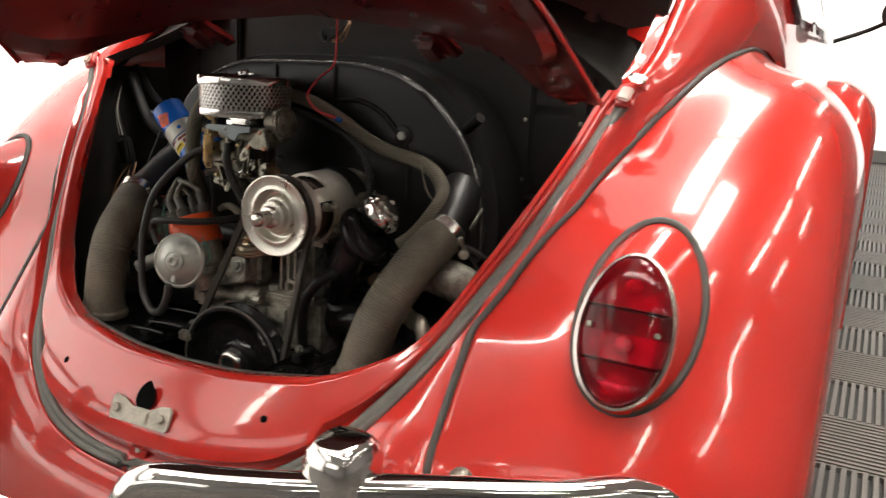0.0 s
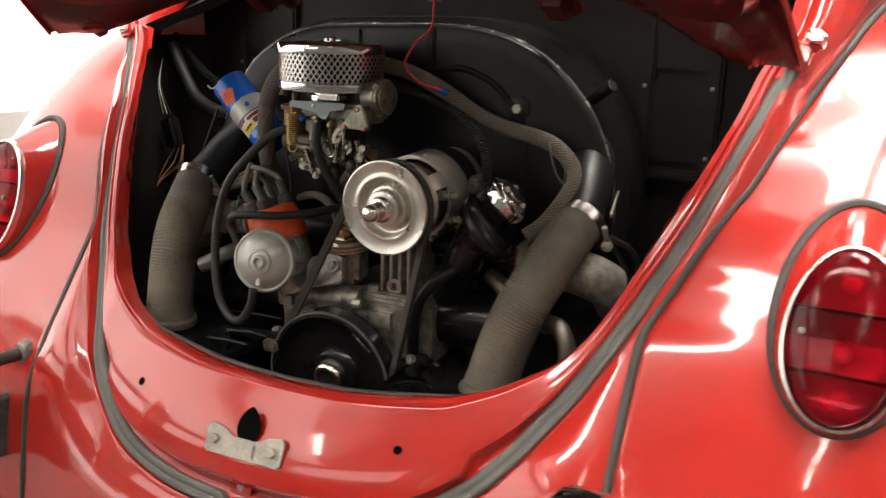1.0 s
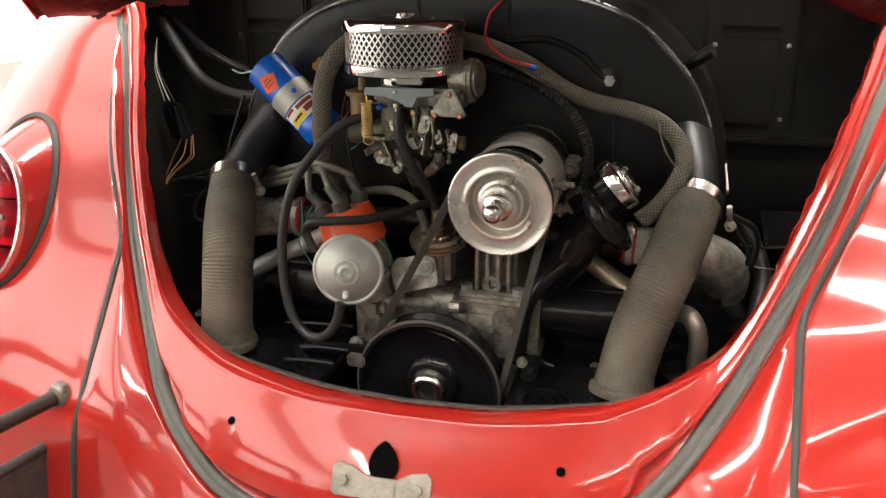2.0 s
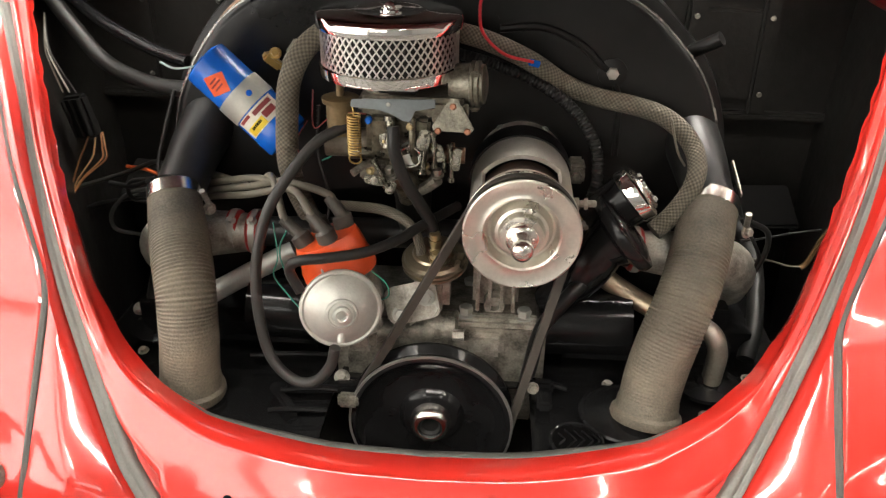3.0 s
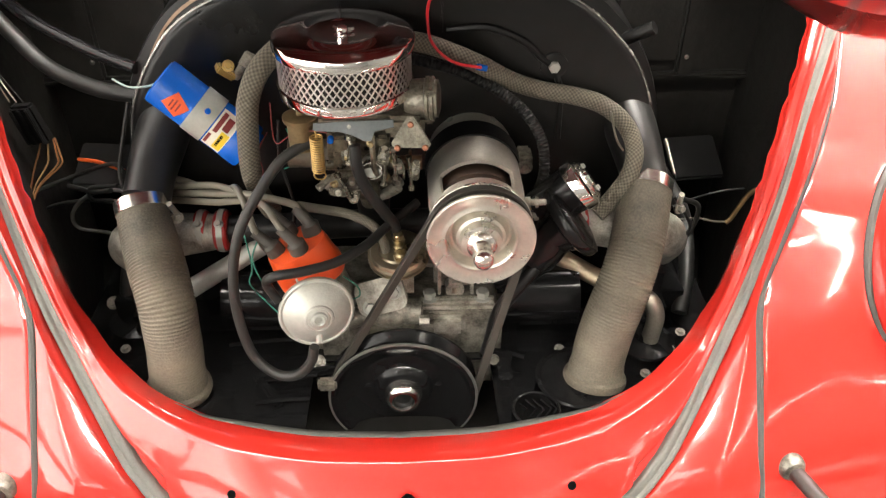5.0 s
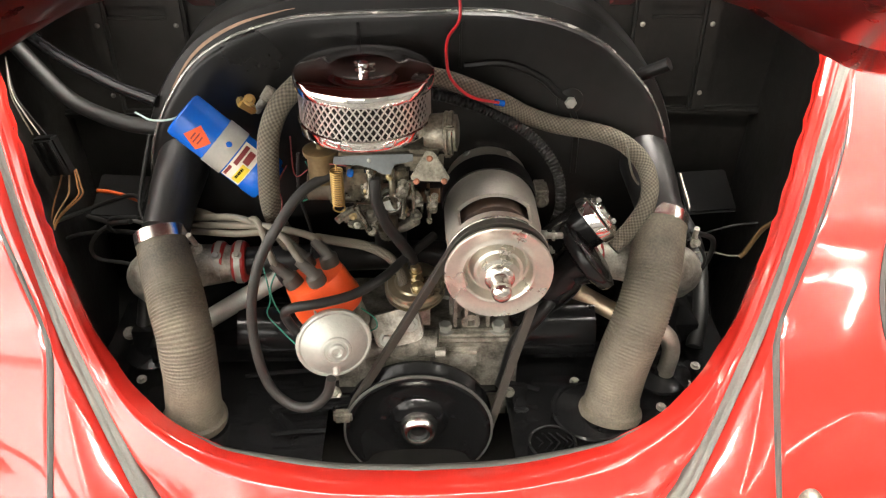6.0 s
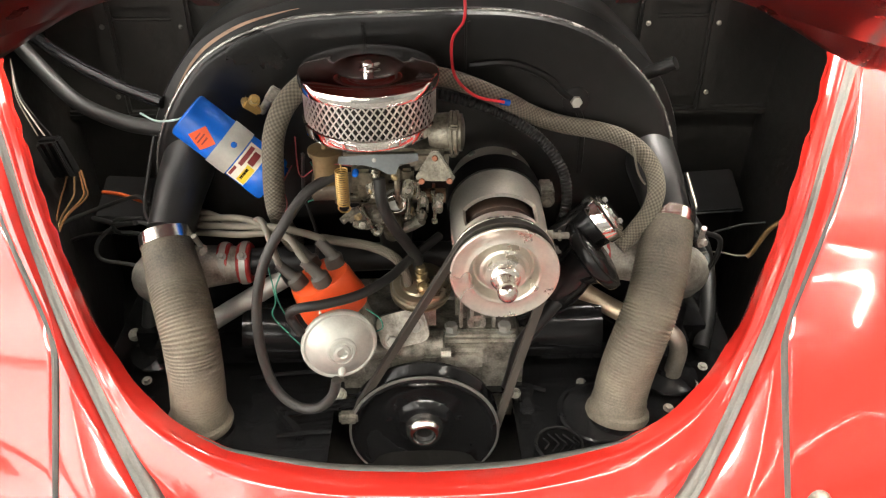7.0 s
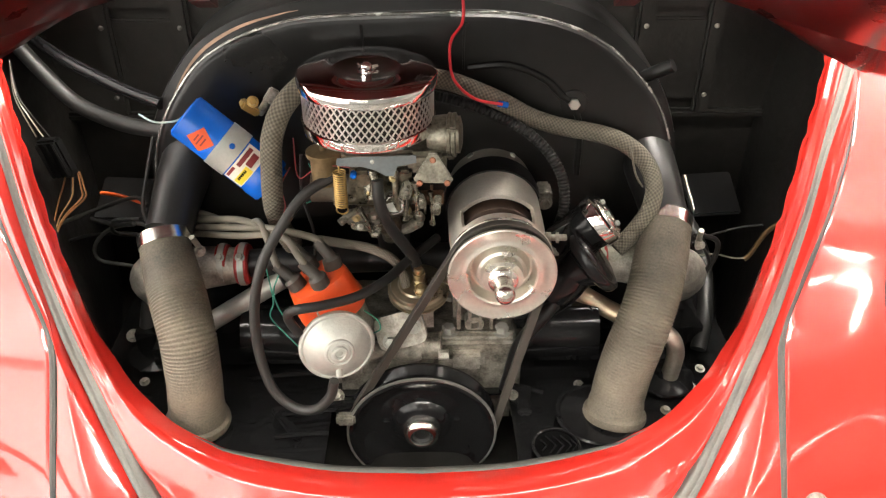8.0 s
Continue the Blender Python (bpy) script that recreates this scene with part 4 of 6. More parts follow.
# ---- the rest of the body, forward of the engine ----
def shell():
    """Sections of the cabin and nose: y, sill width, belt width, belt height, roof half-width, roof height."""
    secs = [(.55, .50, .585, .90, .34, 1.22), (.75, .56, .605, .92, .42, 1.34), (1.0, .60, .625, .93, .47, 1.43), (1.4, .62, .64, .93, .50, 1.50), (1.8, .62, .64, .92, .49, 1.49), (2.05, .62, .63, .91, .46, 1.40), (2.3, .60, .61, .90, .50, 1.08), (2.45, .58, .59, .88, .48, .99), (2.9, .46, .47, .80, .36, .93), (3.3, .34, .36, .70, .26, .80), (3.55, .22, .24, .55, .15, .62)]
    rows = []
    fine = spline(secs, 48)
    for y, sw, bw, bz, rw, rz in fine:
        right = [(sw, .26), (sw + .01, .45), (bw, (bz + .45) / 2), (bw, bz - .03), (bw - .006, bz), (bw * .6 + rw * .4, bz * .62 + rz * .38), (rw + .03, rz - .09), (rw, rz - .05), (rw * .7, rz - .012), (rw * .35, rz - .001), (0, rz)]
        rows.append([Vector((-x, y, z)) for x, z in right[:-1]] + [Vector((x, y, z)) for x, z in reversed(right)])
    bm = fresh()
    vs = grid(bm, rows)
    bm.faces.new(vs[-1])
    part("cabin_shell", bm, RED, car, "glossy red cabin and nose", 40)
    for s in (1, -1):
        for y0, y1 in ((.98, 1.42), (1.47, 2.05)):
            bm = fresh()
            g = []
            for y in np.linspace(y0, y1, 8):
                k = int(np.argmin(np.abs(fine[:, 0] - y)))
                _, sw, bw, bz, rw, rz = fine[k]
                lo, hi = Vector((bw + .002, y, bz + .03)), Vector((rw + .034, y, rz - .11))
                m = Vector((bw * .6 + rw * .4 + .004, y, bz * .62 + rz * .38))
                g.append([Vector((p.x * s, p.y, p.z)) for p in (lo, m, hi)])
            grid(bm, g)
            part("side_window", bm, GLASS, car, "dark glass side window")
        # front fender, door mirror and wheels
        bm = fresh()
        g = []
        for a in np.linspace(-20, 200, 40):
            e = Vector((0, math.cos(radians(a)), math.sin(radians(a))))
            o = Vector((0, 2.95, .32))
            g.append([Vector((x * s, 0, 0)) + o + e * r for x, r in ((.46, .50), (.56, .53), (.66, .525), (.73, .49), (.77, .44), (.785, .39), (.77, .375))])
        grid(bm, g)
        part("front_fender", bm, RED, car, "glossy red rounded front fender", 60)
        bm = fresh()
        lathe(bm, [(.02, -.03), (.045, -.012), (.05, 0), (.045, .006), (.01, .006)], (.80 * s, 2.05, 1.045), (0, -1, 0), 24)
        tube(bm, [(.80 * s, 2.07, 1.04), (.72 * s, 2.12, 1.0), (.62 * s, 2.12, .96)], .007, 8, 12)
        part("door_mirror", bm, RUBBER, car, "black round door mirror")
        for y in (.50, 2.95):
            bm = fresh()
            lathe(bm, [(.20, -.07), (.27, -.075), (.30, -.06), (.31, -.03), (.31, .03), (.30, .06), (.27, .075), (.20, .07)], (.645 * s, y, .31), (1, 0, 0), 48, ring=True)
            tyre = part("tyre", bm, TYRE, car, "black rubber tyre")
            bm = fresh()
            lathe(bm, [(.0, -.03), (.10, -.03), (.19, -.02), (.202, -.06), (.205, .06), (.19, .04), (.10, .05), (.0, .055)], (.645 * s, y, .31), (s, 0, 0), 40)
            part("rim", bm, ZINC, tyre, "silver steel wheel rim")


shell()


# ---- engine ----
def fan_housing():
    ob = thing("fan_housing", "satin black sheet-metal fan housing behind the carburettor", "fan housing", (0, 0.24, 0.5))
    half = [(-.315, .56), (-.313, .62), (-.309, .66), (-.297, .697), (-.274, .738), (-.242, .777), (-.2, .804), (-.154, .820), (-.11, .828), (0, .832), (.065, .833), (.109, .830), (.157, .820), (.205, .798), (.246, .762), (.272, .73), (.291, .69), (.303, .645), (.307, .60), (.305, .56)]
    c = spline([(x, 0, z) for x, z in half], 90)
    def at(scale, y):
        return [Vector((p[0] * scale, y, 0.6 + (p[2] - 0.6) * scale)) for p in c]
    def mid(y):
        return [Vector((p[0] * 0.02, y, 0.60)) for p in c]
    bm = fresh()
    rows = [mid(0.178), at(0.5, 0.1785), at(0.9, 0.179), at(0.975, 0.180), at(0.992, 0.1815), at(1.0, 0.185), at(1.004, 0.190), at(1.004, 0.196), at(0.985, 0.2), at(0.985, 0.212)]
    rows += [at(1.0, 0.214), at(1.045, 0.2185), at(1.05, 0.226), at(1.05, 0.31), at(1.02, 0.325), mid(0.33)]
    grid(bm, rows)
    part("shroud", bm, BLACK, ob, "", 40)
    bm = fresh()
    tube(bm, [(.055, .180, .775), (.10, .178, .778), (.14, .178, .762), (.162, .178, .742), (.176, .178, .733)], 0.0045, 8, 40)
    lathe(bm, [(.016, -.002), (.0155, .003), (.012, .0045)], (.176, .18, .733), (0, -1, 0), 24)
    tube(bm, [(.176, .179, .73), (.186, .179, .70), (.188, .179, .64)], 0.004, 8, 30)
    part("ridge", bm, BLACK, ob)
    bm = fresh()
    box(bm, (.052, .1775, .80), (.006, .006, .055), .002)
    part("seam", bm, BLACK, ob)
    bm = fresh()
    box(bm, (-.06, .1775, .80), (.004, .005, .05), .0015)
    part("seam", bm, BLACK, ob)
    bm = fresh()
    lathe(bm, [(.0068, 0), (.0068, .005), (.0055, .006)], (.176, .1760, .733), (0, -1, 0), 6)
    part("bolt", bm, ZINC, ob, "bright hexagonal bolt")
    # pale bead whose colour paints a glint along the shroud's rim
    bm = fresh()
    tube(bm, [tuple(p) for p in at(1.0035, 0.1885)], 0.0019, 6, 120)
    part("rim_edge", bm, mat("edge_glint", (.30, .29, .27), .25, .7, .5, 60, dirt=(.03, .03, .03)), ob, "pale bead painted as the glint on the sheet's edge", 60)
    bm = fresh()
    inner, outer = at(1.010, 0.2135)[16:34], at(1.041, 0.2156)[16:34]
    grid(bm, [list(inner), [a.lerp(b, min(.72, .06 + .36 * math.sin(math.pi * i / 17))) for i, (a, b) in enumerate(zip(inner, outer))]])
    part("bare_patch", bm, mat("bare_brown_sheet", (.30, .19, .125), .5, .1, .3, 40, .1, 200), ob, "brown unpainted rim of the shroud")
    for s in (1, -1):
        bm = fresh()
        tube(bm, [(.255 * s, .250, .700), (.267 * s, .210, .672), (.279 * s, .152, .636), (.2855 * s, .110, .607)], lambda v: .0268 + .004 * math.sin(math.pi * min(1, v * 1.2)), 26, 40)
        part("outlet", bm, SATIN, ob, "satin black air outlet", 60)
    bm = fresh()
    tube(bm, [(.262, .215, .748), (.290, .200, .768)], .0078, 14, 6, smooth=False)
    part("spigot", bm, BLACK, ob)
    bm = fresh()
    d = Vector((.0033, -.0434, -.0222))
    box(bm, (.317, .1485, .6305), (d.length, .0022, .0062), .0008, along(d))
    part("strap_end", bm, CASTD, ob, "thin dull steel strap beside the outlet")
    return ob


fan_housing()


def air_duct(side):
    pts = [(-.2885, .099, .605), (-.2824, .0815, .590), (-.2725, .0572, .5715), (-.262, .0315, .553), (-.2545, .0128, .533), (-.2520, .0025, .509), (-.2514, -.0030, .485), (-.2535, -.0055, .457), (-.2563, -.0065, .422)] if side < 0 else \
          [(.2865, .118, .611), (.2805, .0995, .599), (.273, .0767, .582), (.265, .055, .5625), (.2555, .037, .540), (.2455, .0248, .515), (.2365, .0165, .487), (.2298, .009, .459), (.226, .002, .436), (.2242, -.003, .418)]
    ob = thing("air_duct", "grey corrugated paper heater duct with a steel clamp", "air hose", pts[-1], "pair of heater ducts")
    bm = fresh()
    ripple = lambda v: .0276 + .0030 * min(1, v / .22) ** 0.7 + (.00008 + .00050 * min(1, max(0, (v - .22) * 14)) * min(1, max(.12, (.72 - v) * 6))) * math.sin(v * 2 * math.pi * 66 + 0.9 * math.sin(v * 17)) * (1 + .12 * math.sin(v * 41 + side)) + .0004 * math.sin(v * 9 + side)
    tube(bm, pts, ripple, 30, 800)
    part("duct", bm, PAPER, ob, "", 80)
    a = Vector(pts[-2]) - Vector(pts[-1])
    bm = fresh()
    lathe(bm, [(.0302, .026), (.0318, .022), (.0325, .012), (.0362, .009), (.0372, .004), (.036, 0), (.030, 0)], pts[-1], a, 36)
    part("collar", bm, PAPER, ob)
    d = Vector(pts[0]) - Vector(pts[1])
    bm = fresh()
    lathe(bm, [(.0278, -.008), (.0294, -.008), (.0294, .006), (.0278, .006)], pts[0], d, 40)
    clamp = part("clamp", bm, POLISH, ob, "bright steel hose clamp")
    s = Vector((0.0345, -0.002, -0.003)) if side < 0 else Vector((0.0335, -0.016, -0.010))
    bm = fresh()
    tube(bm, [tuple(Vector(pts[0]) + s + Vector((0.0, -.008, .012))), tuple(Vector(pts[0]) + s + Vector((0.004, .006, -.016)))], .0032, 10, 4, smooth=False)
    bolt(bm, Vector(pts[0]) + s + Vector((0.003, .0, -.012)), (0.5, -.8, .2), .0048, .006)
    part("clamp_screw", bm, CAST, clamp)


air_duct(-1)
air_duct(1)


def crank_pulley():
    ob = thing("crank_pulley", "gloss black crankshaft pulley with a bright hub bolt", "pulley", (0, 0.02, 0.391))
    o, ax = (0, 0, .391), (0, -1, 0)
    bm = fresh()
    lathe(bm, [(.03, -.03), (.07, -.026), (.0885, -.026), (.0885, -.022), (.077, -.013), (.0885, -.004), (.0885, 0), (.087, .0008), (.0815, .0008), (.080, -.001), (.076, -.010), (.066, -.016), (.052, -.018), (.036, -.017), (.032, -.012), (.028, -.009), (.018, -.009)], o, ax, 72)
    wheel = part("wheel", bm, GLOSS, ob, "", 40)
    bm = fresh()
    lathe(bm, [(.0887, -.0012), (.0884, .0012), (.0862, .0014), (.0852, .0)], o, ax, 72, ring=True)
    part("rim", bm, mat("grey_rim", (.13, .125, .115), .35, .2, .2, 30), wheel, "thin grey rim edge")
    bm = fresh()
    lathe(bm, [(.0225, -.012), (.0222, -.006), (.021, .0), (.0185, .005), (.0155, .007), (.0135, .0068), (.0128, .005), (.0125, -.016), (.0, -.016)], o, ax, 44)
    hub = part("hub_bolt", bm, POLISH, ob, "bright hollow hub bolt", 50)
    # black plug added in the hollow so that it reads as shade
    bm = fresh()
    lathe(bm, [(.0122, -.012), (.0122, .0035), (.011, .0035), (.009, .0), (.0, -.001)], o, ax, 30)
    part("recess_shade", bm, RUBBER, hub, "black plug painting shade into the bolt's recess")
    for s in (1, -1):
        bm = fresh()
        lathe(bm, [(.004, -.0175), (.004, -.0155), (.002, -.015)], (.042 * s, 0, .395), ax, 12)
        part("stud", bm, GLOSS, ob)


crank_pulley()
GX, GZ = .0845, .626


def generator():
    ob = thing("generator", "grey steel generator with a polished pulley", "generator", (GX, .1, GZ - .052))
    ax = (0, -1, 0)
    # casing with cooling windows in its front bell
    bm = fresh()
    R, T = .0525, .004
    ys = [.020, .026, .034, .046, .056, .066, .074, .080, .125, .126, .158, .159, .19]
    rs = [.030, .046, .0505, R, R, R, R, R, R, R - .0015, R - .0015, R - .003, R - .003]
    seg = 64
    def win(i, k):
        a = k * 360 / seg
        return 2 <= i <= 4 and any(abs((a - c + 180) % 360 - 180) < 48 for c in (92, 212, 332))
    rows = [[Vector((GX + r * math.cos(k * 2 * math.pi / seg), y, GZ + r * math.sin(k * 2 * math.pi / seg))) for k in range(seg)] for y, r in zip(ys, rs)]
    vs = [[bm.verts.new(p) for p in row] for row in rows]
    inn = [[bm.verts.new(Vector((GX + (p.x - GX) * .92, p.y, GZ + (p.z - GZ) * .92))) for p in row] for row in rows[1:7]]
    for i in range(len(ys) - 1):
        for k in range(seg):
            if not win(i, k):
                bm.faces.new((vs[i][k], vs[i][(k + 1) % seg], vs[i + 1][(k + 1) % seg], vs[i + 1][k]))
    for i in range(5):
        for k in range(seg):
            k2 = (k + 1) % seg
            if not win(i + 1, k):
                bm.faces.new((inn[i][k], inn[i + 1][k], inn[i + 1][k2], inn[i][k2]))
                if win(i + 1, k2):
                    bm.faces.new((vs[i + 1][k2], vs[i + 2][k2], inn[i + 1][k2], inn[i][k2]))
                if win(i + 1, k - 1):
                    bm.faces.new((vs[i + 1][k], inn[i][k], inn[i + 1][k], vs[i + 2][k]))
            elif not win(i, k):
                bm.faces.new((vs[i + 1][k], vs[i + 1][k2], inn[i][k2], inn[i][k]))
            if win(i + 1, k) and not win(i + 2, k):
                bm.faces.new((vs[i + 2][k], inn[i + 1][k], inn[i + 1][k2], vs[i + 2][k2]))
    case = part("casing", bm, GENCASE, ob, "", 40)
    bm = fresh()
    lathe(bm, [(.04, -.03), (.041, -.045), (.03, -.05), (.043, -.055), (.043, -.075), (.02, -.076)], (GX, 0, GZ), ax, 40)
    part("winding", bm, COPPER, ob, "dark copper windings")
    bm = fresh()
    lathe(bm, [(R - .001, -.118), (R + .002, -.118), (R + .002, -.150), (R - .001, -.150)], (GX, 0, GZ), ax, 56)
    strap = part("strap", bm, BLACK, ob, "black mounting strap")
    bm = fresh()
    box(bm, (GX + .058, .134, GZ + .012), (.018, .03, .022), .003)
    bolt(bm, (GX + .058, .117, GZ + .012), ax, .006)
    part("strap_lug", bm, CASTD, strap)
    for a in (60, 120):
        bm = fresh()
        lathe(bm, [(.004, 0), (.004, .002), (.002, .003)], (GX + (R - .0035) * math.cos(radians(a)), .173, GZ + (R - .0035) * math.sin(radians(a))), (math.cos(radians(a)), 0, math.sin(radians(a))), 12)
        part("case_screw", bm, ZINC, case)
    # terminals on its side
    for y, z, h in ((.045, .012, .020), (.070, -.022, .030)):
        bm = fresh()
        lathe(bm, [(.006, -.004), (.006, .004), (.0035, .004), (.0035, h), (.002, h + .001)], (GX + R - .001, y, GZ + z), (1, -.15, .1), 12)
        lathe(bm, [(.0058, h * .45), (.0058, h * .62)], (GX + R - .001, y, GZ + z), (1, -.15, .1), 6)
        part("terminal", bm, CAST, ob)
    # the two halves of the pulley, dished, with a long domed nut
    bm = fresh()
    lathe(bm, [(.02, -.024), (.045, -.022), (.0555, -.021), (.0555, -.018), (.045, -.009), (.0555, .000), (.0563, .002), (.056, .0035), (.0545, .0042), (.051, .003), (.043, .0008), (.040, .0015), (.0375, .0025), (.0355, .001), (.034, -.004), (.032, -.011), (.030, -.0115), (.027, -.008), (.0255, -.003), (.0225, -.0015), (.0215, .002), (.0205, .007), (.0165, .0085), (.0145, .0085)], (GX, -.004, GZ), ax, 72)
    pul = part("pulley", bm, mat("satin_steel", (.66, .63, .565), .28, .8, .16, 24, .05, 300), ob, "satin steel fan pulley", 30)
    bm = fresh()
    lathe(bm, [(.0155, .006), (.0155, .013), (.0135, .0155), (.0105, .0165), (.0098, .030), (.0105, .0315), (.0105, .036), (.0085, .040), (.005, .0422), (.0, .043)], (GX, -.004, GZ), ax, 40)
    part("pulley_nut", bm, POLISH, pul, "bright domed pulley nut")
    return ob


generator()


def fan_belt():
    """A belt round the two pulleys."""
    c1, r1, c2, r2 = np.array((0, .391)), .0845, np.array((GX, GZ)), .0515
    d = c2 - c1
    L = np.hypot(*d)
    base = math.atan2(d[1], d[0])
    a = math.acos((r1 - r2) / L)
    pts = []
    for k in np.linspace(base + a, base + 2 * math.pi - a, 50):
        pts.append(c1 + r1 * np.array((math.cos(k), math.sin(k))))
    for k in np.linspace(base - a, base + a, 36):
        pts.append(c2 + r2 * np.array((math.cos(k), math.sin(k))))
    rows = []
    n = len(pts)
    for i in range(n):
        t = pts[(i + 1) % n] - pts[i - 1]
        t = t / np.hypot(*t)
        o = np.array((t[1], -t[0]))
        rows.append([Vector((pts[i][0] + o[0] * h, .0095 + w, pts[i][1] + o[1] * h)) for w, h in ((-.0052, .003), (-.0045, .0036), (.0045, .0036), (.0052, .003), (.003, -.005), (-.003, -.005))])
    bm = fresh()
    grid(bm, rows, close_u=True, close_v=True)
    solo("fan_belt", bm, mat("worn_belt_rubber", (.042, .037, .03), .6, 0, .2, 40, .2, 400), "worn grey-black rubber fan belt between two pulleys", "belt", angle=30)


fan_belt()


def engine_case():
    ob = thing("engine_case", "oily cast aluminium engine case under the generator", "engine", (0, .1, .36))
    bm = fresh()
    box(bm, (.045, .13, .43), (.15, .17, .14), .012)
    box(bm, (-.055, .12, .43), (.11, .15, .11), .015)
    box(bm, (.0, .06, .47), (.09, .05, .03), .008)
    tube(bm, [(-.09, .045, .475), (-.04, .045, .482), (.0, .046, .485)], lambda v: .013 + .003 * math.sin(v * 9), 14, 20)
    lathe(bm, [(.017, -.03), (.017, .018), (.013, .020)], (.005, .05, .487), (1, -.05, 0), 20)
    box(bm, (-.078, .035, .477), (.035, .03, .03), .008)
    part("crankcase", bm, CASTD, ob, "", 40)
    bm = fresh()
    box(bm, (.0635, .095, .486), (.096, .095, .022), .004)
    box(bm, (.0635, .105, .535), (.050, .055, .09), .006)
    box(bm, (GX, .105, .585), (.06, .07, .03), .008)
    stand = part("generator_stand", bm, CAST, ob, "cast aluminium generator stand", 40)
    for k in range(4):
        bm = fresh()
        box(bm, (.0445 + k * .0127, .072, .528), (.004, .024, .065), .0012)
        part("rib", bm, CAST, stand)
    bm = fresh()
    lathe(bm, [(.011, -.01), (.011, .006), (.006, .006), (.006, -.004)], (.0625, .066, .507), (0, -1, 0), 20)
    part("boss", bm, CAST, stand)
    for x, y in ((.0327, .060), (.095, .060), (.035, .12)):
        bm = fresh()
        bolt(bm, (x, y, .496), (0, 0, 1), .0078, .009)
        part("stand_nut", bm, ZINC, ob)
    bm = fresh()
    lathe(bm, [(.006, 0), (.006, .012)], (.02, .03, .488), (1, 0, 0), 6)
    box(bm, (.045, .048, .468), (.06, .02, .03), .006)
    part("pressure_valve", bm, CAST, ob)


engine_case()


def cylinder_tin():
    ob = thing("cylinder_tin", "gloss black engine sheet metal", "engine tin", (0, .1, .40))
    bm = fresh()
    # floor plate that follows the opening's lower edge
    xs = np.r_[np.linspace(-.40, -.106, 16), np.linspace(-.104, .104, 12), np.linspace(.106, .40, 16)]
    def front(x):
        ax = abs(x)
        i = int(np.argmin(np.abs(LIPC[: int(NU * .6), 0] - ax)))
        return float(LIPC[i][1]) + .012 if ax > .105 else .032
    rows = [[Vector((x, y, .412 + .012 * math.exp(-((t - .0) / .12) ** 2))) for t in np.linspace(0, 1, 12) for y in [front(x) + (.30 - front(x)) * t]] for x in xs]
    sheet(bm, rows, .003, (0, 0, 1))
    part("floor_plate", bm, GLOSS, ob)
    for s in (1, -1):
        bm = fresh()
        box(bm, (.235 * s, .165, .445), (.24, .17, .085), .03, seg=4)
        tube(bm, [(.115 * s, .105, .465), (.215 * s, .105, .468)], .038, 28, 3, smooth=False)
        part("cylinder_cover", bm, GLOSS, ob, "gloss black cylinder cover")
    bm = fresh()
    box(bm, (-.12, .01, .425), (.10, .012, .012), .003, turned(0, 0, 8))
    box(bm, (-.155, -.01, .421), (.012, .06, .01), .003, turned(0, 0, 35))
    part("bracket", bm, GLOSS, ob)
    bm = fresh()
    box(bm, (.117, .03, .428), (.026, .010, .018), .003)
    box(bm, (.120, .014, .424), (.016, .034, .012), .003)
    brk = part("bracket", bm, GLOSS, ob, "black steel bracket beside the pulley")
    bm = fresh()
    bolt(bm, (.108, .023, .430), (0, -.9, .4), .0045, .005)
    part("bracket_bolt", bm, CASTD, brk)
    bm = fresh()
    box(bm, (-.088, .0, .418), (.022, .012, .016), .003)
    part("bracket", bm, CASTD, ob, "oily steel tab beside the pulley")
    for p in ((.101, .06, .405), (-.10, .03, .425), (-.37, .14, .43)):
        bm = fresh()
        bolt(bm, p, (0, -.6, .8), .006, .006)
        part("tin_screw", bm, CASTD, ob)
    # round drain grille in the floor plate, with chevron bars
    bm = fresh()
    lathe(bm, [(.0275, .0), (.0275, .0035), (.0255, .005), (.0240, .004), (.0240, .0)], (.149, -.056, .4255), (0, 0, 1), 32, ring=True)
    grille = part("drain_grille", bm, GLOSS, ob, "round chevron drain grille")
    # flat black disc painting the shade below the grille's bars
    bm = fresh()
    lathe(bm, [(.0238, .0), (.0238, .001)], (.149, -.056, .4256), (0, 0, 1), 30)
    part("well_shade", bm, HOLE, grille)
    for k in range(-2, 3):
        for s in (1, -1):
            bm = fresh()
            w = .022 if abs(k) < 2 else .013
            box(bm, (.149 + k * .0085 + .003, -.056 + s * w * .32, .4285), (.0022, w * .8, .003), .0006, turned(0, 0, 38 * s))
            part("grille_bar", bm, GLOSS, grille)
    for x, y, r in ((.205, -.002, .050), (.30, .05, .030), (.31, -.015, .012)):
        bm = fresh()
        lathe(bm, [(r, .0), (r - .002, .0022), (r - .005, .0022), (r - .007, .0004)], (x, y, .4235), (0, 0, 1), 40)
        part("pressed_ring", bm, GLOSS, ob)
    for x, y in ((.325, .04), (.345, .07), (.285, .0), (-.29, .055), (-.345, .09), (-.335, .06), (.19, .045)):
        bm = fresh()
        bolt(bm, (x, y, .424), (0, -.2, 1), .0042, .004)
        part("tin_screw", bm, CASTD, ob)
    for a, b in (((-.16, .0), (-.10, .006)), ((-.165, -.035), (-.105, -.03)), ((.10, .045), (.145, .03)), ((-.21, .06), (-.12, .07))):
        bm = fresh()
        tube(bm, [(a[0], a[1], .4265), ((a[0] + b[0]) / 2, (a[1] + b[1]) / 2, .428), (b[0], b[1], .4265)], .003, 8, 14)
        part("swage", bm, GLOSS, ob)
    for k, (x, y) in enumerate(((.297, .055), (-.33, .11))):
        bm = fresh()
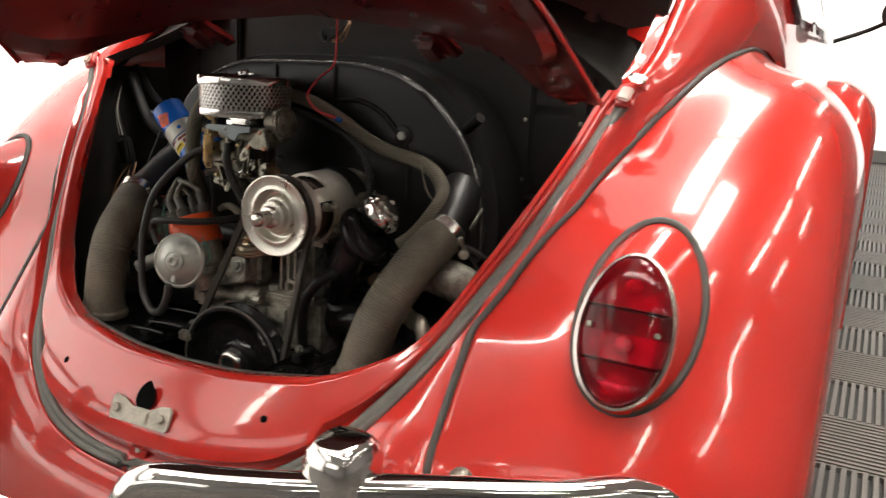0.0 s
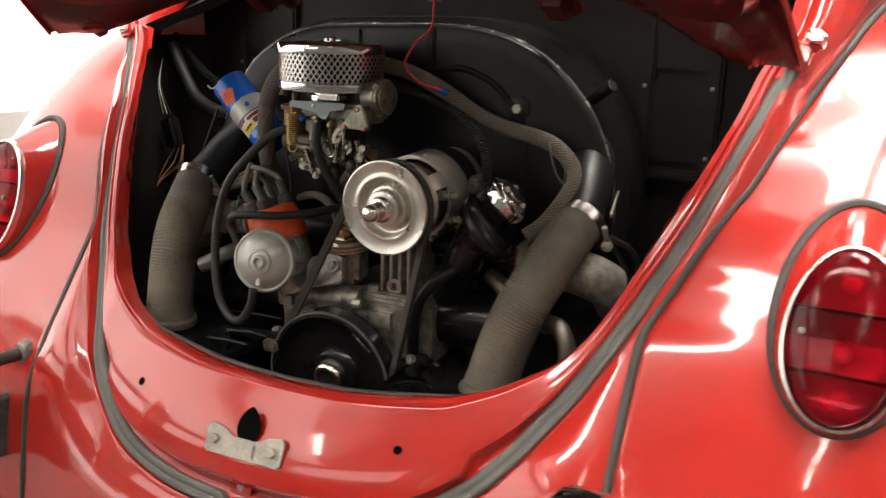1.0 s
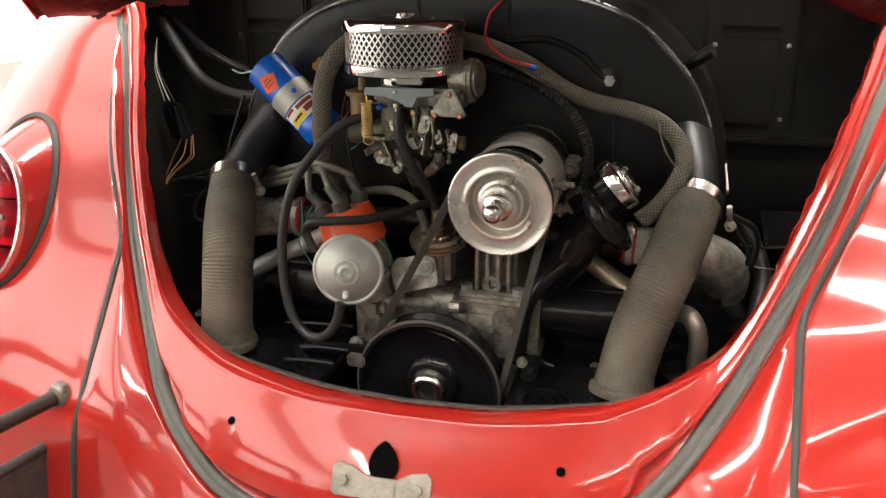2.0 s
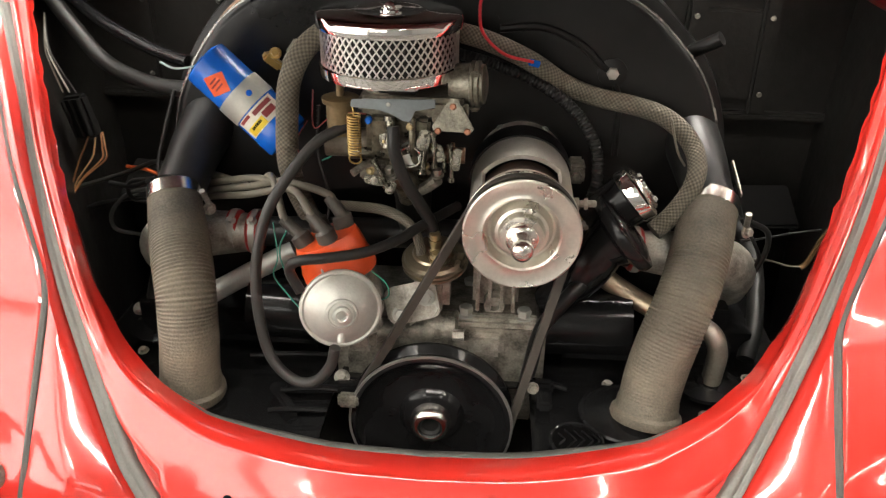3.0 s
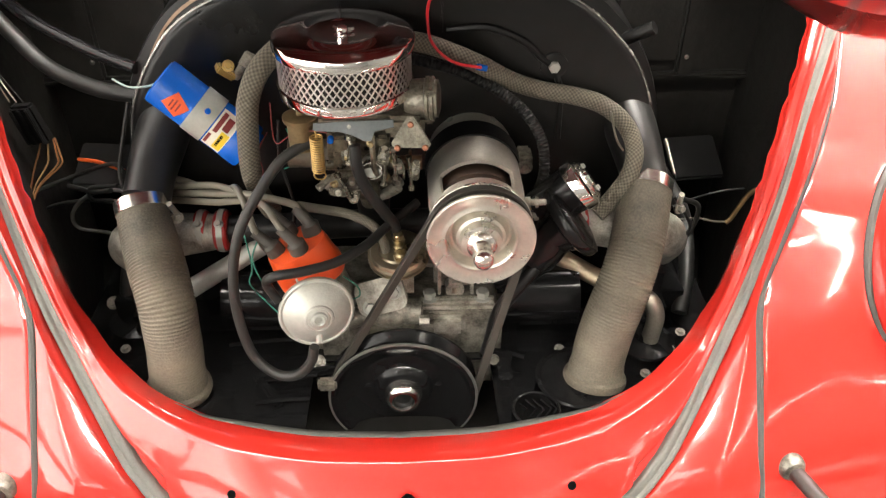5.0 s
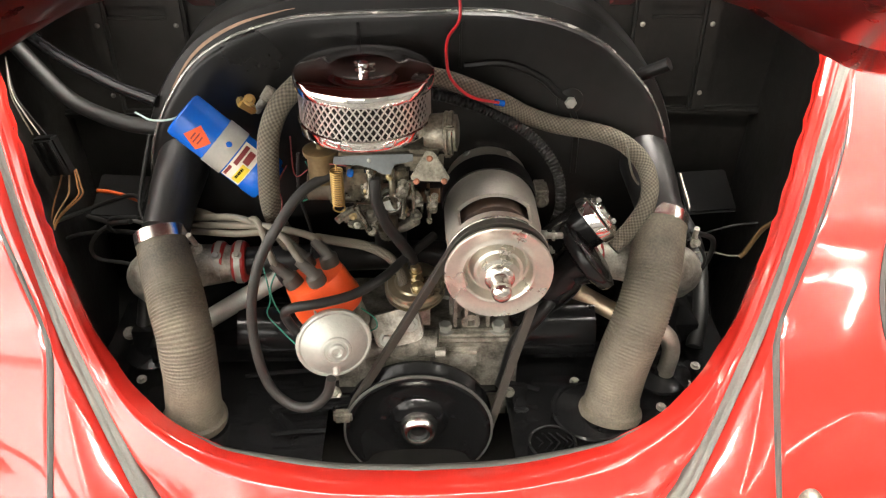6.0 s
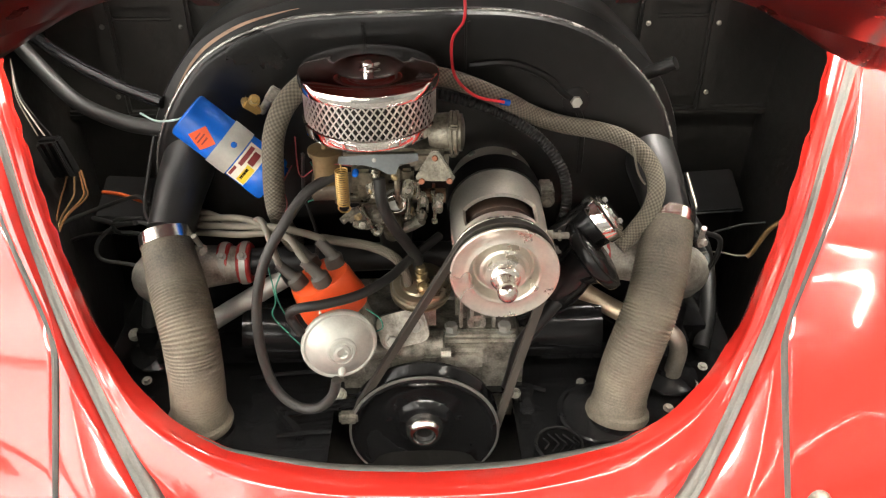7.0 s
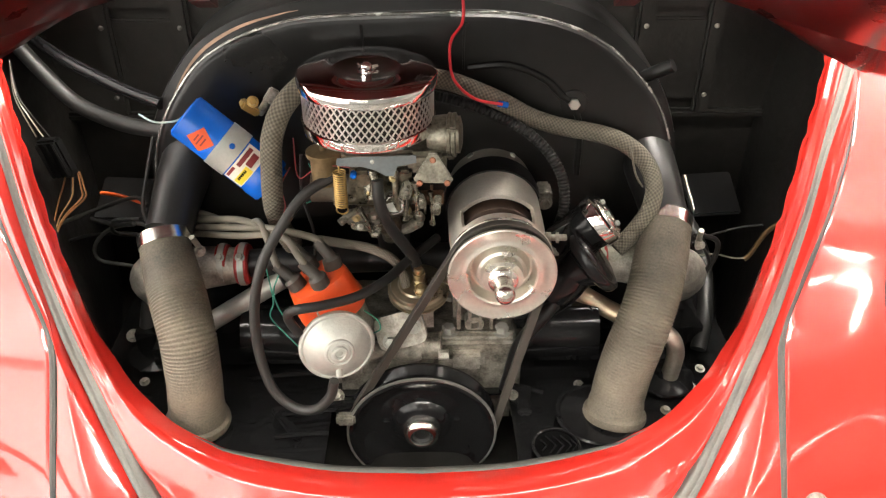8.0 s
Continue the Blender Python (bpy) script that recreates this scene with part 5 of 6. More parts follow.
        lathe(bm, [(.036, 0), (.036, .004), (.028, .007), (.014, .009), (.013, .016)], (x, y, .424), (0, 0, 1), 30)
        part("pipe_flange", bm, GLOSS, ob)


cylinder_tin()


def intake_manifold():
    ob = thing("intake_manifold", "cast intake manifold with red rubber sleeves and black centre pipe", "manifold", (0, .13, .55))
    bm = fresh()
    tube(bm, [(-.21, .13, .549), (-.10, .13, .553), (0, .13, .556), (.12, .13, .553), (.22, .12, .549)], .017, 18, 50)
    tube(bm, [(-.03, .10, .64), (-.03, .115, .60), (-.03, .13, .565)], lambda v: .021 - .003 * v, 18, 16)
    part("centre_pipe", bm, BLACK, ob, "black centre pipe")
    for s in (1, -1):
        bm = fresh()
        tube(bm, [(.205 * s, .128, .549), (.255 * s, .125, .547), (.30 * s, .12, .544), (.325 * s, .135, .525), (.33 * s, .16, .49)], lambda v: .020 + .008 * math.sin(v * 2.6), 20, 40)
        part("end_casting", bm, CAST, ob, "cast aluminium end piece", 60)
    for x, r in ((-.211, .0245), (-.235, .0240), (.215, .0245)):
        bm = fresh()
        lathe(bm, [(r - .002, -.008), (r, -.006), (r, .006), (r - .002, .008)], (x, .1285, .549), (1, 0, 0), 30)
        sl = part("sleeve", bm, REDBOOT, ob, "red rubber sleeve")
        bm = fresh()
        lathe(bm, [(r + .0005, -.0035), (r + .0014, -.0035), (r + .0014, .0035), (r + .0005, .0035)], (x, .1285, .549), (1, 0, 0), 30)
        bolt(bm, (x, .1285 - r * .6, .549 + r * .8), (0, -.6, .8), .004, .005)
        part("clip", bm, ZINC, sl)
    for s, m in ((-1, ZINC), (1, BRASS)):
        bm = fresh()
        pts = [(-.275, .085, .478), (-.225, .098, .505), (-.165, .115, .535)] if s < 0 else [(.17, .118, .527), (.215, .105, .502), (.268, .075, .487)]
        tube(bm, pts, .0115, 16, 20)
        part("heat_pipe", bm, m if s < 0 else mat("heat_stained_pipe", (.42, .34, .24), .4, .8, .25, 30, .1, 300), ob, "bare steel heat riser pipe")
    bm = fresh()
    tube(bm, [(.262, .078, .49), (.288, .05, .497), (.300, .045, .475), (.300, .048, .435)], .0105, 16, 30)
    part("heater_elbow", bm, mat("heat_stained_elbow", (.40, .36, .30), .42, .8, .3, 30, .1, 300), ob, "stained steel elbow pipe")


intake_manifold()


def air_cleaner():
    ob = thing("air_cleaner", "round chrome air cleaner with a diamond mesh screen", "air filter", (-.0505, .094, .75))
    o, ax = (-.0505, .094, 0), (0, 0, 1)
    bm = fresh()
    lathe(bm, [(.03, .7485), (.064, .7485), (.0688, .750), (.0692, .753), (.0690, .7595), (.0672, .7605), (.064, .7575), (.03, .757)], o, ax, 72)
    part("base", bm, CHROME, ob, "chrome base tray", 30)
    bm = fresh()
    lathe(bm, [(.066, .7955), (.0705, .7955), (.0708, .798), (.0706, .8045), (.0695, .8065), (.066, .8076), (.050, .8084), (.0372, .8090), (.0352, .8096), (.0335, .8097), (.031, .8092), (.020, .8084), (.012, .8082), (.0, .8082)], o, ax, 72)
    lid = part("lid", bm, CHROME, ob, "mirror chrome lid", 30)
    bm = fresh()
    lathe(bm, [(.0095, .808), (.0095, .8094), (.006, .8100), (.0056, .8128), (.0046, .8148), (.0028, .8162), (.0, .8166)], o, ax, 24)
    for k in range(3):
        f = k * 2 * math.pi / 3 + .3
        box(bm, (o[0] + .0075 * math.cos(f), o[1] + .0075 * math.sin(f), .8112), (.010, .0048, .0028), .0012, turned(0, 0, math.degrees(f)))
    part("lid_nut", bm, CHROME, lid, "chrome lid nut")
    # expanded-metal screen: two families of slanting ribbons
    bm = fresh()
    N, r, z0, z1, turn = 56, .0663, .7585, .797, .42
    for fam in (1, -1):
        for k in range(N):
            a0 = k * 2 * math.pi / N
            rows = []
            for j in range(7):
                v = j / 6
                a = a0 + fam * turn * v
                z = z0 + (z1 - z0) * v
                rad = r + (.0002 if fam > 0 else -.0002)
                w = .0125
                rows.append([Vector((o[0] + q * math.cos(a + da), o[1] + q * math.sin(a + da), z)) for q, da in ((rad + .0006, -w), (rad + .0006, w), (rad - .0006, w), (rad - .0006, -w))])
            grid(bm, rows, close_v=True)
    tagged(part("screen", bm, SCREEN, ob, "", 30), "bright diamond mesh screen", kind="stuff")
    bm = fresh()
    seg = 150
    rows = [[Vector((o[0] + (.0605 + .0016 * (k % 2)) * math.cos(k * 2 * math.pi / seg), o[1] + (.0605 + .0016 * (k % 2)) * math.sin(k * 2 * math.pi / seg), z)) for k in range(seg)] for z in (.757, .798)]
    grid(bm, rows, close_v=True)
    part("filter_element", bm, mat("dark_filter", (.025, .022, .02), .8), ob, "dark pleated filter", 20)
    bm = fresh()
    lathe(bm, [(.027, .735), (.029, .736), (.029, .742), (.0265, .744), (.0265, .7495)], o, ax, 40)
    neck = part("neck_clamp", bm, CHROME, ob, "chrome neck clamp")
    bm = fresh()
    box(bm, (-.035, .063, .741), (.03, .008, .010), .002)
    part("clamp_bolt", bm, CHROME, neck)


air_cleaner()


def carburettor():
    CARB = mat("stained_carb_casting", (.23, .216, .172), .36, .55, .35, 80, .3, 320, dirt=(.07, .062, .044))
    ob = thing("carburettor", "stained cast carburettor with a brass spring", "carburettor", (-.035, .09, .64))
    cx, cy = -.036, .092
    bm = fresh()
    box(bm, (cx, cy, .724), (.085, .062, .018), .004)
    lathe(bm, [(.026, .71), (.027, .738)], (-.0505, .094, 0), (0, 0, 1), 30)
    box(bm, (cx + .045, .078, .723), (.04, .05, .024), .005)
    part("top_cover", bm, CARB, ob, "grey cast top cover")
    bm = fresh()
    box(bm, (cx - .005, cy, .690), (.062, .056, .052), .006)
    lathe(bm, [(.021, .645), (.022, .672), (.020, .68)], (cx, cy, 0), (0, 0, 1), 28)
    box(bm, (cx, cy, .642), (.062, .036, .010), .004)
    tube(bm, [(cx - .055, .074, .672), (cx + .06, .074, .672)], .0075, 14, 6, smooth=False)
    lathe(bm, [(.014, -.012), (.0145, .008), (.011, .010), (.004, .010)], (cx + .012, .060, .676), (0, -1, 0), 24)
    box(bm, (cx + .022, .060, .700), (.014, .014, .03), .003)
    box(bm, (cx - .02, .060, .705), (.02, .016, .02), .003)
    tube(bm, [(cx + .012, .055, .715), (cx + .012, .048, .700), (cx + .014, .050, .675), (cx + .028, .055, .660)], .0035, 8, 20)
    tube(bm, [(cx - .004, .064, .655), (cx + .005, .066, .640), (cx + .004, .075, .622)], lambda v: .016 - .007 * v, 14, 12)
    part("body", bm, mat("carb_casting", (.19, .172, .128), .30, .8, .4, 90, .5, 300, dirt=(.022, .019, .014)), ob, "oily cast carburettor body", 40)
    # throttle shaft end with its lever
    bm = fresh()
    tube(bm, [(cx + .038, .074, .672), (cx + .062, .074, .672)], .008, 12, 5, smooth=False)
    lathe(bm, [(.013, 0), (.013, .003)], (cx + .048, .074, .672), (1, 0, 0), 18)
    part("shaft_end", bm, mat("rusty_shaft", (.20, .12, .07), .5, .5, .35, 60, .3, 300), ob, "rust-stained throttle shaft end")
    bm = fresh()
    lathe(bm, [(.0115, -.002), (.0125, .002), (.0105, .004), (.0095, .0035), (.0, .0045)], (cx + .010, .054, .679), (0, -.95, .3), 28)
    part("float_bowl_boss", bm, ZINC, ob, "bright round boss")
    STAIN = mat("stained_brass", (.36, .28, .15), .4, .85, .35, 60, .2, 300)
    for k, (x, z) in enumerate(((.010, .707), (.032, .686), (-.014, .690), (.024, .665), (-.03, .66))):
        bm = fresh()
        lathe(bm, [(.0045, 0), (.0045, .006), (.003, .0065), (.003, .010), (.002, .011)], (cx + x, .056 + .004 * (k % 2), z), (0, -1, .2), 8)
        part("jet", bm, STAIN, ob, "stained brass jet")
    # throttle and choke linkage in front of the body
    STEEL = mat("oily_steel", (.22, .205, .165), .26, .9, .4, 110, .15, 400, dirt=(.03, .027, .022))
    for a, b, r in (((-.004, .046, .704), (-.002, .044, .672), .0022), ((-.012, .05, .7), (-.014, .044, .665), .0026), ((.012, .052, .69), (.014, .05, .655), .002), ((-.062, .05, .672), (-.050, .046, .648), .0024), ((-.046, .052, .715), (-.047, .046, .69), .0042)):
        bm = fresh()
        tube(bm, [a, tuple((Vector(a) + Vector(b)) / 2 + Vector((.001, -.001, 0))), b], r, 10, 12)
        for p in (a, b):
            lathe(bm, [(r * 1.6, -.002), (r * 1.6, .002)], p, Vector(b) - Vector(a), 10)
        part("link_rod", bm, STEEL, ob, "oily steel link rod", 40)
    for c, w, h, ry in (((-.013, .048, .696), .012, .020, 12), ((.0015, .049, .683), .011, .017, -18), ((-.062, .050, .652), .020, .009, 10), ((.019, .052, .676), .008, .022, 5), ((-.050, .054, .697), .013, .022, -6), ((-.046, .050, .645), .010, .014, 20)):
        bm = fresh()
        plate(bm, rounded(w, h, min(w, h) * .4), c, turned(0, ry, 0) @ Vector((1, 0, 0)), turned(0, ry, 0) @ Vector((0, .25, .97)), .0026, .0006)
        pl = part("link_plate", bm, STEEL, ob, "oily steel link plate")
        bm = fresh()
        bolt(bm, Vector(c) + Vector((0, -.0028, .0)), (0, -.97, .25), .0026, .003)
        part("pin", bm, CASTD, pl)
    for s in (-1, 1):
        bm = fresh()
        tube(bm, [(cx + .012 + .024 * s, .058, .652), (cx + .012 + .012 * s, .064, .640), (cx + .012, .07, .632)], lambda v: .0065 - .001 * v, 10, 12)
        part("flange_ear", bm, CASTD, ob, "dark cast flange ear")
        bm = fresh()
        bolt(bm, (cx + .012 + .024 * s, .056, .657), (0, -.3, .95), .0045, .007)
        part("flange_nut", bm, CASTD, ob)
    for k in range(3):
        bm = fresh()
        lathe(bm, [(.009 - .002 * k, 0), (.009 - .002 * k, .0022)], (.006 + .006 * k, .066, .666), (1, -.1, 0), 18)
        part("shaft_disc", bm, STEEL, ob, "thin steel disc on the shaft")
    bm = fresh()
    tube(bm, [(.010 + .0102 * math.cos(a) - .036, .0465, .679 + .0102 * math.sin(a)) for a in np.linspace(0, 6.2, 24)], .0011, 6, 40)
    part("boss_ring", bm, CHROME, ob, "bright retaining ring")
    bm = fresh()
    tube(bm, [(-.082, .040, .662), (-.068, .052, .668), (-.050, .062, .664)], .004, 8, 12)
    box(bm, (-.066, .055, .660), (.022, .006, .018), .002)
    box(bm, (-.046, .058, .652), (.014, .012, .014), .003)
    part("throttle_lever", bm, CASTD, ob, "dark throttle lever")
    bm = fresh()
    plate(bm, [(-.046, -.003), (-.043, -.0045), (-.02, -.0055), (-.008, -.009), (.003, -.016), (.011, -.0165), (.015, -.006), (.034, -.0035), (.034, .0045), (-.03, .004), (-.045, .0035)], (-.036, .046, .732), (1, 0.05, 0), (0, .25, 1), .0022, .0004)
    part("lever_arm", bm, mat("blue_grey_zinc", (.17, .19, .195), .5, .7, .2, 30, .1, 300), ob, "blue-grey zinc lever arm")
    bm = fresh()
    lathe(bm, [(.0022, 0), (.0022, .0012), (.0012, .0018)], (-.046, .0435, .7315), (0, -.97, .25), 12)
    part("lever_rivet", bm, ZINC, ob)
    bm = fresh()
    pts = []
    turns, n = 15, 15 * 12
    for k in range(n + 1):
        f = k / n
        a = f * turns * 2 * math.pi
        pts.append((-.0795 + .0062 * math.cos(a), .0435 + .0062 * math.sin(a), .7205 - .0395 * f))
    tube(bm, pts, .0008, 6, smooth=False)
    tube(bm, [(-.0795, .0435, .7195), (-.0795, .044, .724), (-.081, .045, .729)], .0009, 6, 8)
    tube(bm, [(-.079 + .006 * math.sin(a), .0435, .676 + .005 * math.cos(a)) for a in np.linspace(0, 5.5, 14)], .0009, 6, 20)
    part("return_spring", bm, BRASS, ob, "gold return spring", 60)
    # choke housing and its three-bolt cover
    bm = fresh()
    lathe(bm, [(.016, -.020), (.0195, -.014), (.0205, .0), (.0225, .001), (.0225, .004), (.0215, .005), (.0225, .006), (.0225, .009), (.019, .010), (.019, .013), (.012, .015)], (.030, .078, .744), (1, -.12, .05), 34)
    for a in (20, 140, 260):
        d = Vector((0, math.cos(radians(a)), math.sin(radians(a))))
        box(bm, Vector((.034, .077, .744)) + d * .0225, (.010, .007, .007), .002)
    part("choke_housing", bm, CARB, ob, "grey round choke housing", 40)
    bm = fresh()
    plate(bm, [(-.020, -.0125), (-.0185, -.0155), (-.015, -.0165), (.015, -.0165), (.0185, -.0155), (.020, -.0125), (.0055, .0115), (.003, .014), (-.003, .014), (-.0055, .0115)], (.015, .052, .7215), (1, -.05, 0), (0, .35, .93), .006, .0015)
    cover = part("pump_cover", bm, CARB, ob, "three-cornered cast cover")
    for x, z in ((.001, .7085), (.029, .7085), (.0145, .7295)):
        bm = fresh()
        lathe(bm, [(.0032, 0), (.0032, .002), (.0022, .003)], (x, .0405 + .0095 * (z > .72), z), (0, -.93, .35), 14)
        part("cover_screw", bm, COPPERY, cover)
    # idle cut-off valve and its stand on the other flank
    bm = fresh()
    lathe(bm, [(.014, .690), (.0145, .705), (.0145, .722), (.012, .724), (.004, .725), (.004, .742)], (-.098, .078, 0), (0, 0, 1), 26)
    lathe(bm, [(.018, .7215), (.0185, .7235), (.0185, .7265), (.015, .728)], (-.098, .078, 0), (0, 0, 1), 26)
    part("cutoff_valve", bm, mat("dull_brass", (.17, .12, .06), .45, .5, .3, 40, .1, 300), ob, "dull brass cut-off valve")
    bm = fresh()
    tube(bm, [(-.115, .085, .678), (-.06, .085, .678)], .015, 16, 6, smooth=False)
    part("diaphragm", bm, mat("brown_casting", (.12, .10, .075), .5, .4, .3, 40, .2, 300), ob, "brown stained casting")
    bm = fresh()
    lathe(bm, [(.0035, 0), (.0035, .006), (.002, .008)], (-.066, .052, .714), (0, -1, 0), 12)
    part("blue_plug", bm, BLUE, ob, "small blue plug")


carburettor()


def ignition_coil():
    d = Vector((.745, -.11, -.657)).normalized()
    a = Vector((-.2135, .1265, .7105))
    ob = thing("ignition_coil", "blue cylindrical ignition coil with a steel strap and orange label", "ignition coil", tuple(a + d * .06))
    bm = fresh()
    lathe(bm, [(.010, -.050), (.0225, -.0495), (.0255, -.0475), (.026, -.045), (.026, .0475), (.0266, .0485), (.0266, .0640), (.0252, .0665), (.021, .068), (.020, .0715), (.0, .0720)], a, d, 44)
    part("can", bm, BLUE, ob, "blue enamel can", 40)
    bm = fresh()
    lathe(bm, [(.0262, -.004), (.0272, -.004), (.0272, .020), (.0262, .020)], a, d, 44, ring=True)
    strap = part("strap", bm, ZINC, ob, "plain steel mounting strap", 40)
    out = Vector((.26, -.86, .43))
    out = (out - d * out.dot(d)).normalized()
    side = d.cross(out).normalized()
    bm = fresh()
    lathe(bm, [(.0033, 0), (.0033, .0012), (.002, .0016)], a + d * .009 + out * .0268 - side * .004, out, 14)
    part("strap_hole", bm, BLUE, strap)

    def wrap(u0, u1, f):
        """A patch on the can between two lengths, its half-angle given along it."""
        rows = []
        for u in np.linspace(u0, u1, 14):
            lo, hi = f((u - u0) / (u1 - u0))
            rows.append([a + d * u + (out * math.cos(w) + side * math.sin(w)) * .0263 for w in np.linspace(lo, hi, 10)])
        return rows

    bm = fresh()
    ca, sa = math.cos(.42), math.sin(.42)
    rows = []
    for p in np.linspace(-.0105, .0105, 10):
        rows.append([a + d * (-.020 + p * ca - q * sa) + (out * math.cos(w) + side * math.sin(w)) * .0263 for q in np.linspace(-.0105, .0105, 10) for w in [.46 + (p * sa + q * ca) / .0263]])
    grid(bm, rows)
    dia = part("warning_label", bm, DECAL_O, ob, "orange diamond label with illegible lines")
    bm = fresh()
    for u, w in ((-.025, .18), (-.021, .26), (-.0165, .20)):
        grid(bm, [[p + out * .0002 for p in row] for row in wrap(u - .0008, u + .0008, lambda v: (.48 - w, .48 + w))])
    part("label_line", bm, DECAL_R, dia)
    bm = fresh()
    grid(bm, wrap(.0215, .0435, lambda v: (-.75, 1.25)))
    lab = part("maker_label", bm, DECAL_W, ob, "white paper label with blocks of colour")
    for u0, u1, w0, w1, m in ((.024, .029, -.6, .35, DECAL_R), (.033, .0425, .15, 1.1, DECAL_Y), (.0225, .026, .5, 1.1, DECAL_R), (.031, .0385, -.5, .1, DECAL_R), (.0345, .0375, .3, .9, HOLE)):
        bm = fresh()
        grid(bm, [[p + out * .0004 for p in row] for row in wrap(u0, u1, lambda v: (w0, w1))])
        part("label_block", bm, m, lab)
    # screw lugs of the strap and a small condenser beside it
    bm = fresh()
    box(bm, (-.186, .160, .738), (.022, .016, .009), .002, turned(0, 40, 20))
    bolt(bm, (-.180, .152, .748), (.2, -.8, .5), .0045, .006)
    part("strap_lug", bm, BRASS, strap, "gold-plated strap lug")
    bm = fresh()
    tube(bm, [(-.176, .163, .730), (-.164, .156, .748)], .0045, 12, 4, smooth=False)
    box(bm, (-.160, .156, .753), (.012, .006, .018), .0015, turned(0, 35, 10))
    part("strap_screw", bm, CAST, strap)
    return ob


ignition_coil()


def distributor():
    ob = thing("distributor", "distributor with an orange cap and a round vacuum can", "distributor", (-.088, .04, .49))
    ax = Vector((-.36, .04, .93)).normalized()
    o = Vector((-.078, .036, .505))
    bm = fresh()
    lathe(bm, [(.018, -.02), (.020, .0), (.028, .012), (.033, .016), (.034, .052), (.033, .055)], o, ax, 36)
    part("housing", bm, CAST, ob, "grey cast distributor housing", 40)
    bm = fresh()
    rows = []
    for r, h in ((.0375, .050), (.039, .053), (.039, .064), (.037, .070), (.035, .088), (.033, .094), (.022, .096), (.0, .096)):
        a, u, v = frame_of(ax)
        rows.append([o + a * h + (u * math.cos(f) + v * math.sin(f)) * max(r * (1 + .035 * math.cos(4 * f + .6)), 1e-5) for f in np.linspace(0, 2 * math.pi, 48, endpoint=False)])
    grid(bm, rows, close_v=True)
    cap = part("cap", bm, ORANGE, ob, "bright orange plastic cap", 40)
    a, u, v = frame_of(ax)
    ends = []
    for k in range(4):
        f = k * math.pi / 2 + .5
        q = o + a * .092 + (u * math.cos(f) + v * math.sin(f)) * .021
        e = (a + (u * math.cos(f) + v * math.sin(f)) * .15).normalized()
        bend = (e + Vector((-.9, .5, .1))).normalized()
        ends.append((q + e * .014 + bend * .012, bend))
        bm = fresh()
        tube(bm, [tuple(q - e * .006), tuple(q + e * .008), tuple(q + e * .016), tuple(q + e * .018 + bend * .008), tuple(q + e * .018 + bend * .02)], lambda s: (.0106 - .001 * s) if s < .5 else .0068 - .002 * (s - .5), 14, 20)
        part("lead_boot", bm, mat("grey_rubber_boot", (.060, .054, .046), .5, 0, .2, 40, .1, 300), cap, "dark grey rubber boot")
    for s in (1, -1):
        bm = fresh()
        tube(bm, [tuple(o + a * .03 + u * .037 * s), tuple(o + a * .06 + u * .041 * s), tuple(o + a * .075 + u * .036 * s)], .0015, 6, 12)
        part("cap_clip", bm, ZINC, ob)
    # vacuum can: a shallow cone with a ringed boss, facing the opening
    n = Vector((.236, -.956, .173)).normalized()
    c = Vector((-.0895, -.0085, .5365))
    bm = fresh()
    lathe(bm, [(.010, -.024), (.028, -.022), (.036, -.014), (.038, -.006), (.0402, -.005), (.0412, -.002), (.0405, .001), (.0385, .0022), (.0365, .0014), (.034, .003), (.0325, .0055), (.020, .0125), (.0165, .0145), (.0155, .0165), (.0135, .0172), (.0125, .0160), (.0095, .0165), (.0085, .0195), (.006, .0205), (.0045, .0195), (.004, .0165), (.0, .016)], c, n, 64)
    can = part("vacuum_can", bm, ZINC, ob, "silver zinc vacuum can", 30)
    bm = fresh()
    tube(bm, [(-.085, .02, .533), (-.088, .005, .535)], .014, 16, 4, smooth=False)
    box(bm, (-.066, .012, .525), (.03, .03, .014), .003)
    part("can_bracket", bm, CAST, can)
    bm = fresh()
    tube(bm, [tuple(c + n * .012 + Vector((-.001, 0, -.022))), tuple(c + n * .016 + Vector((-.002, 0, -.032)))], .004, 10, 4, smooth=False)
    part("nipple", bm, ZINC, can)
    return ends


LEAD_ENDS = distributor()


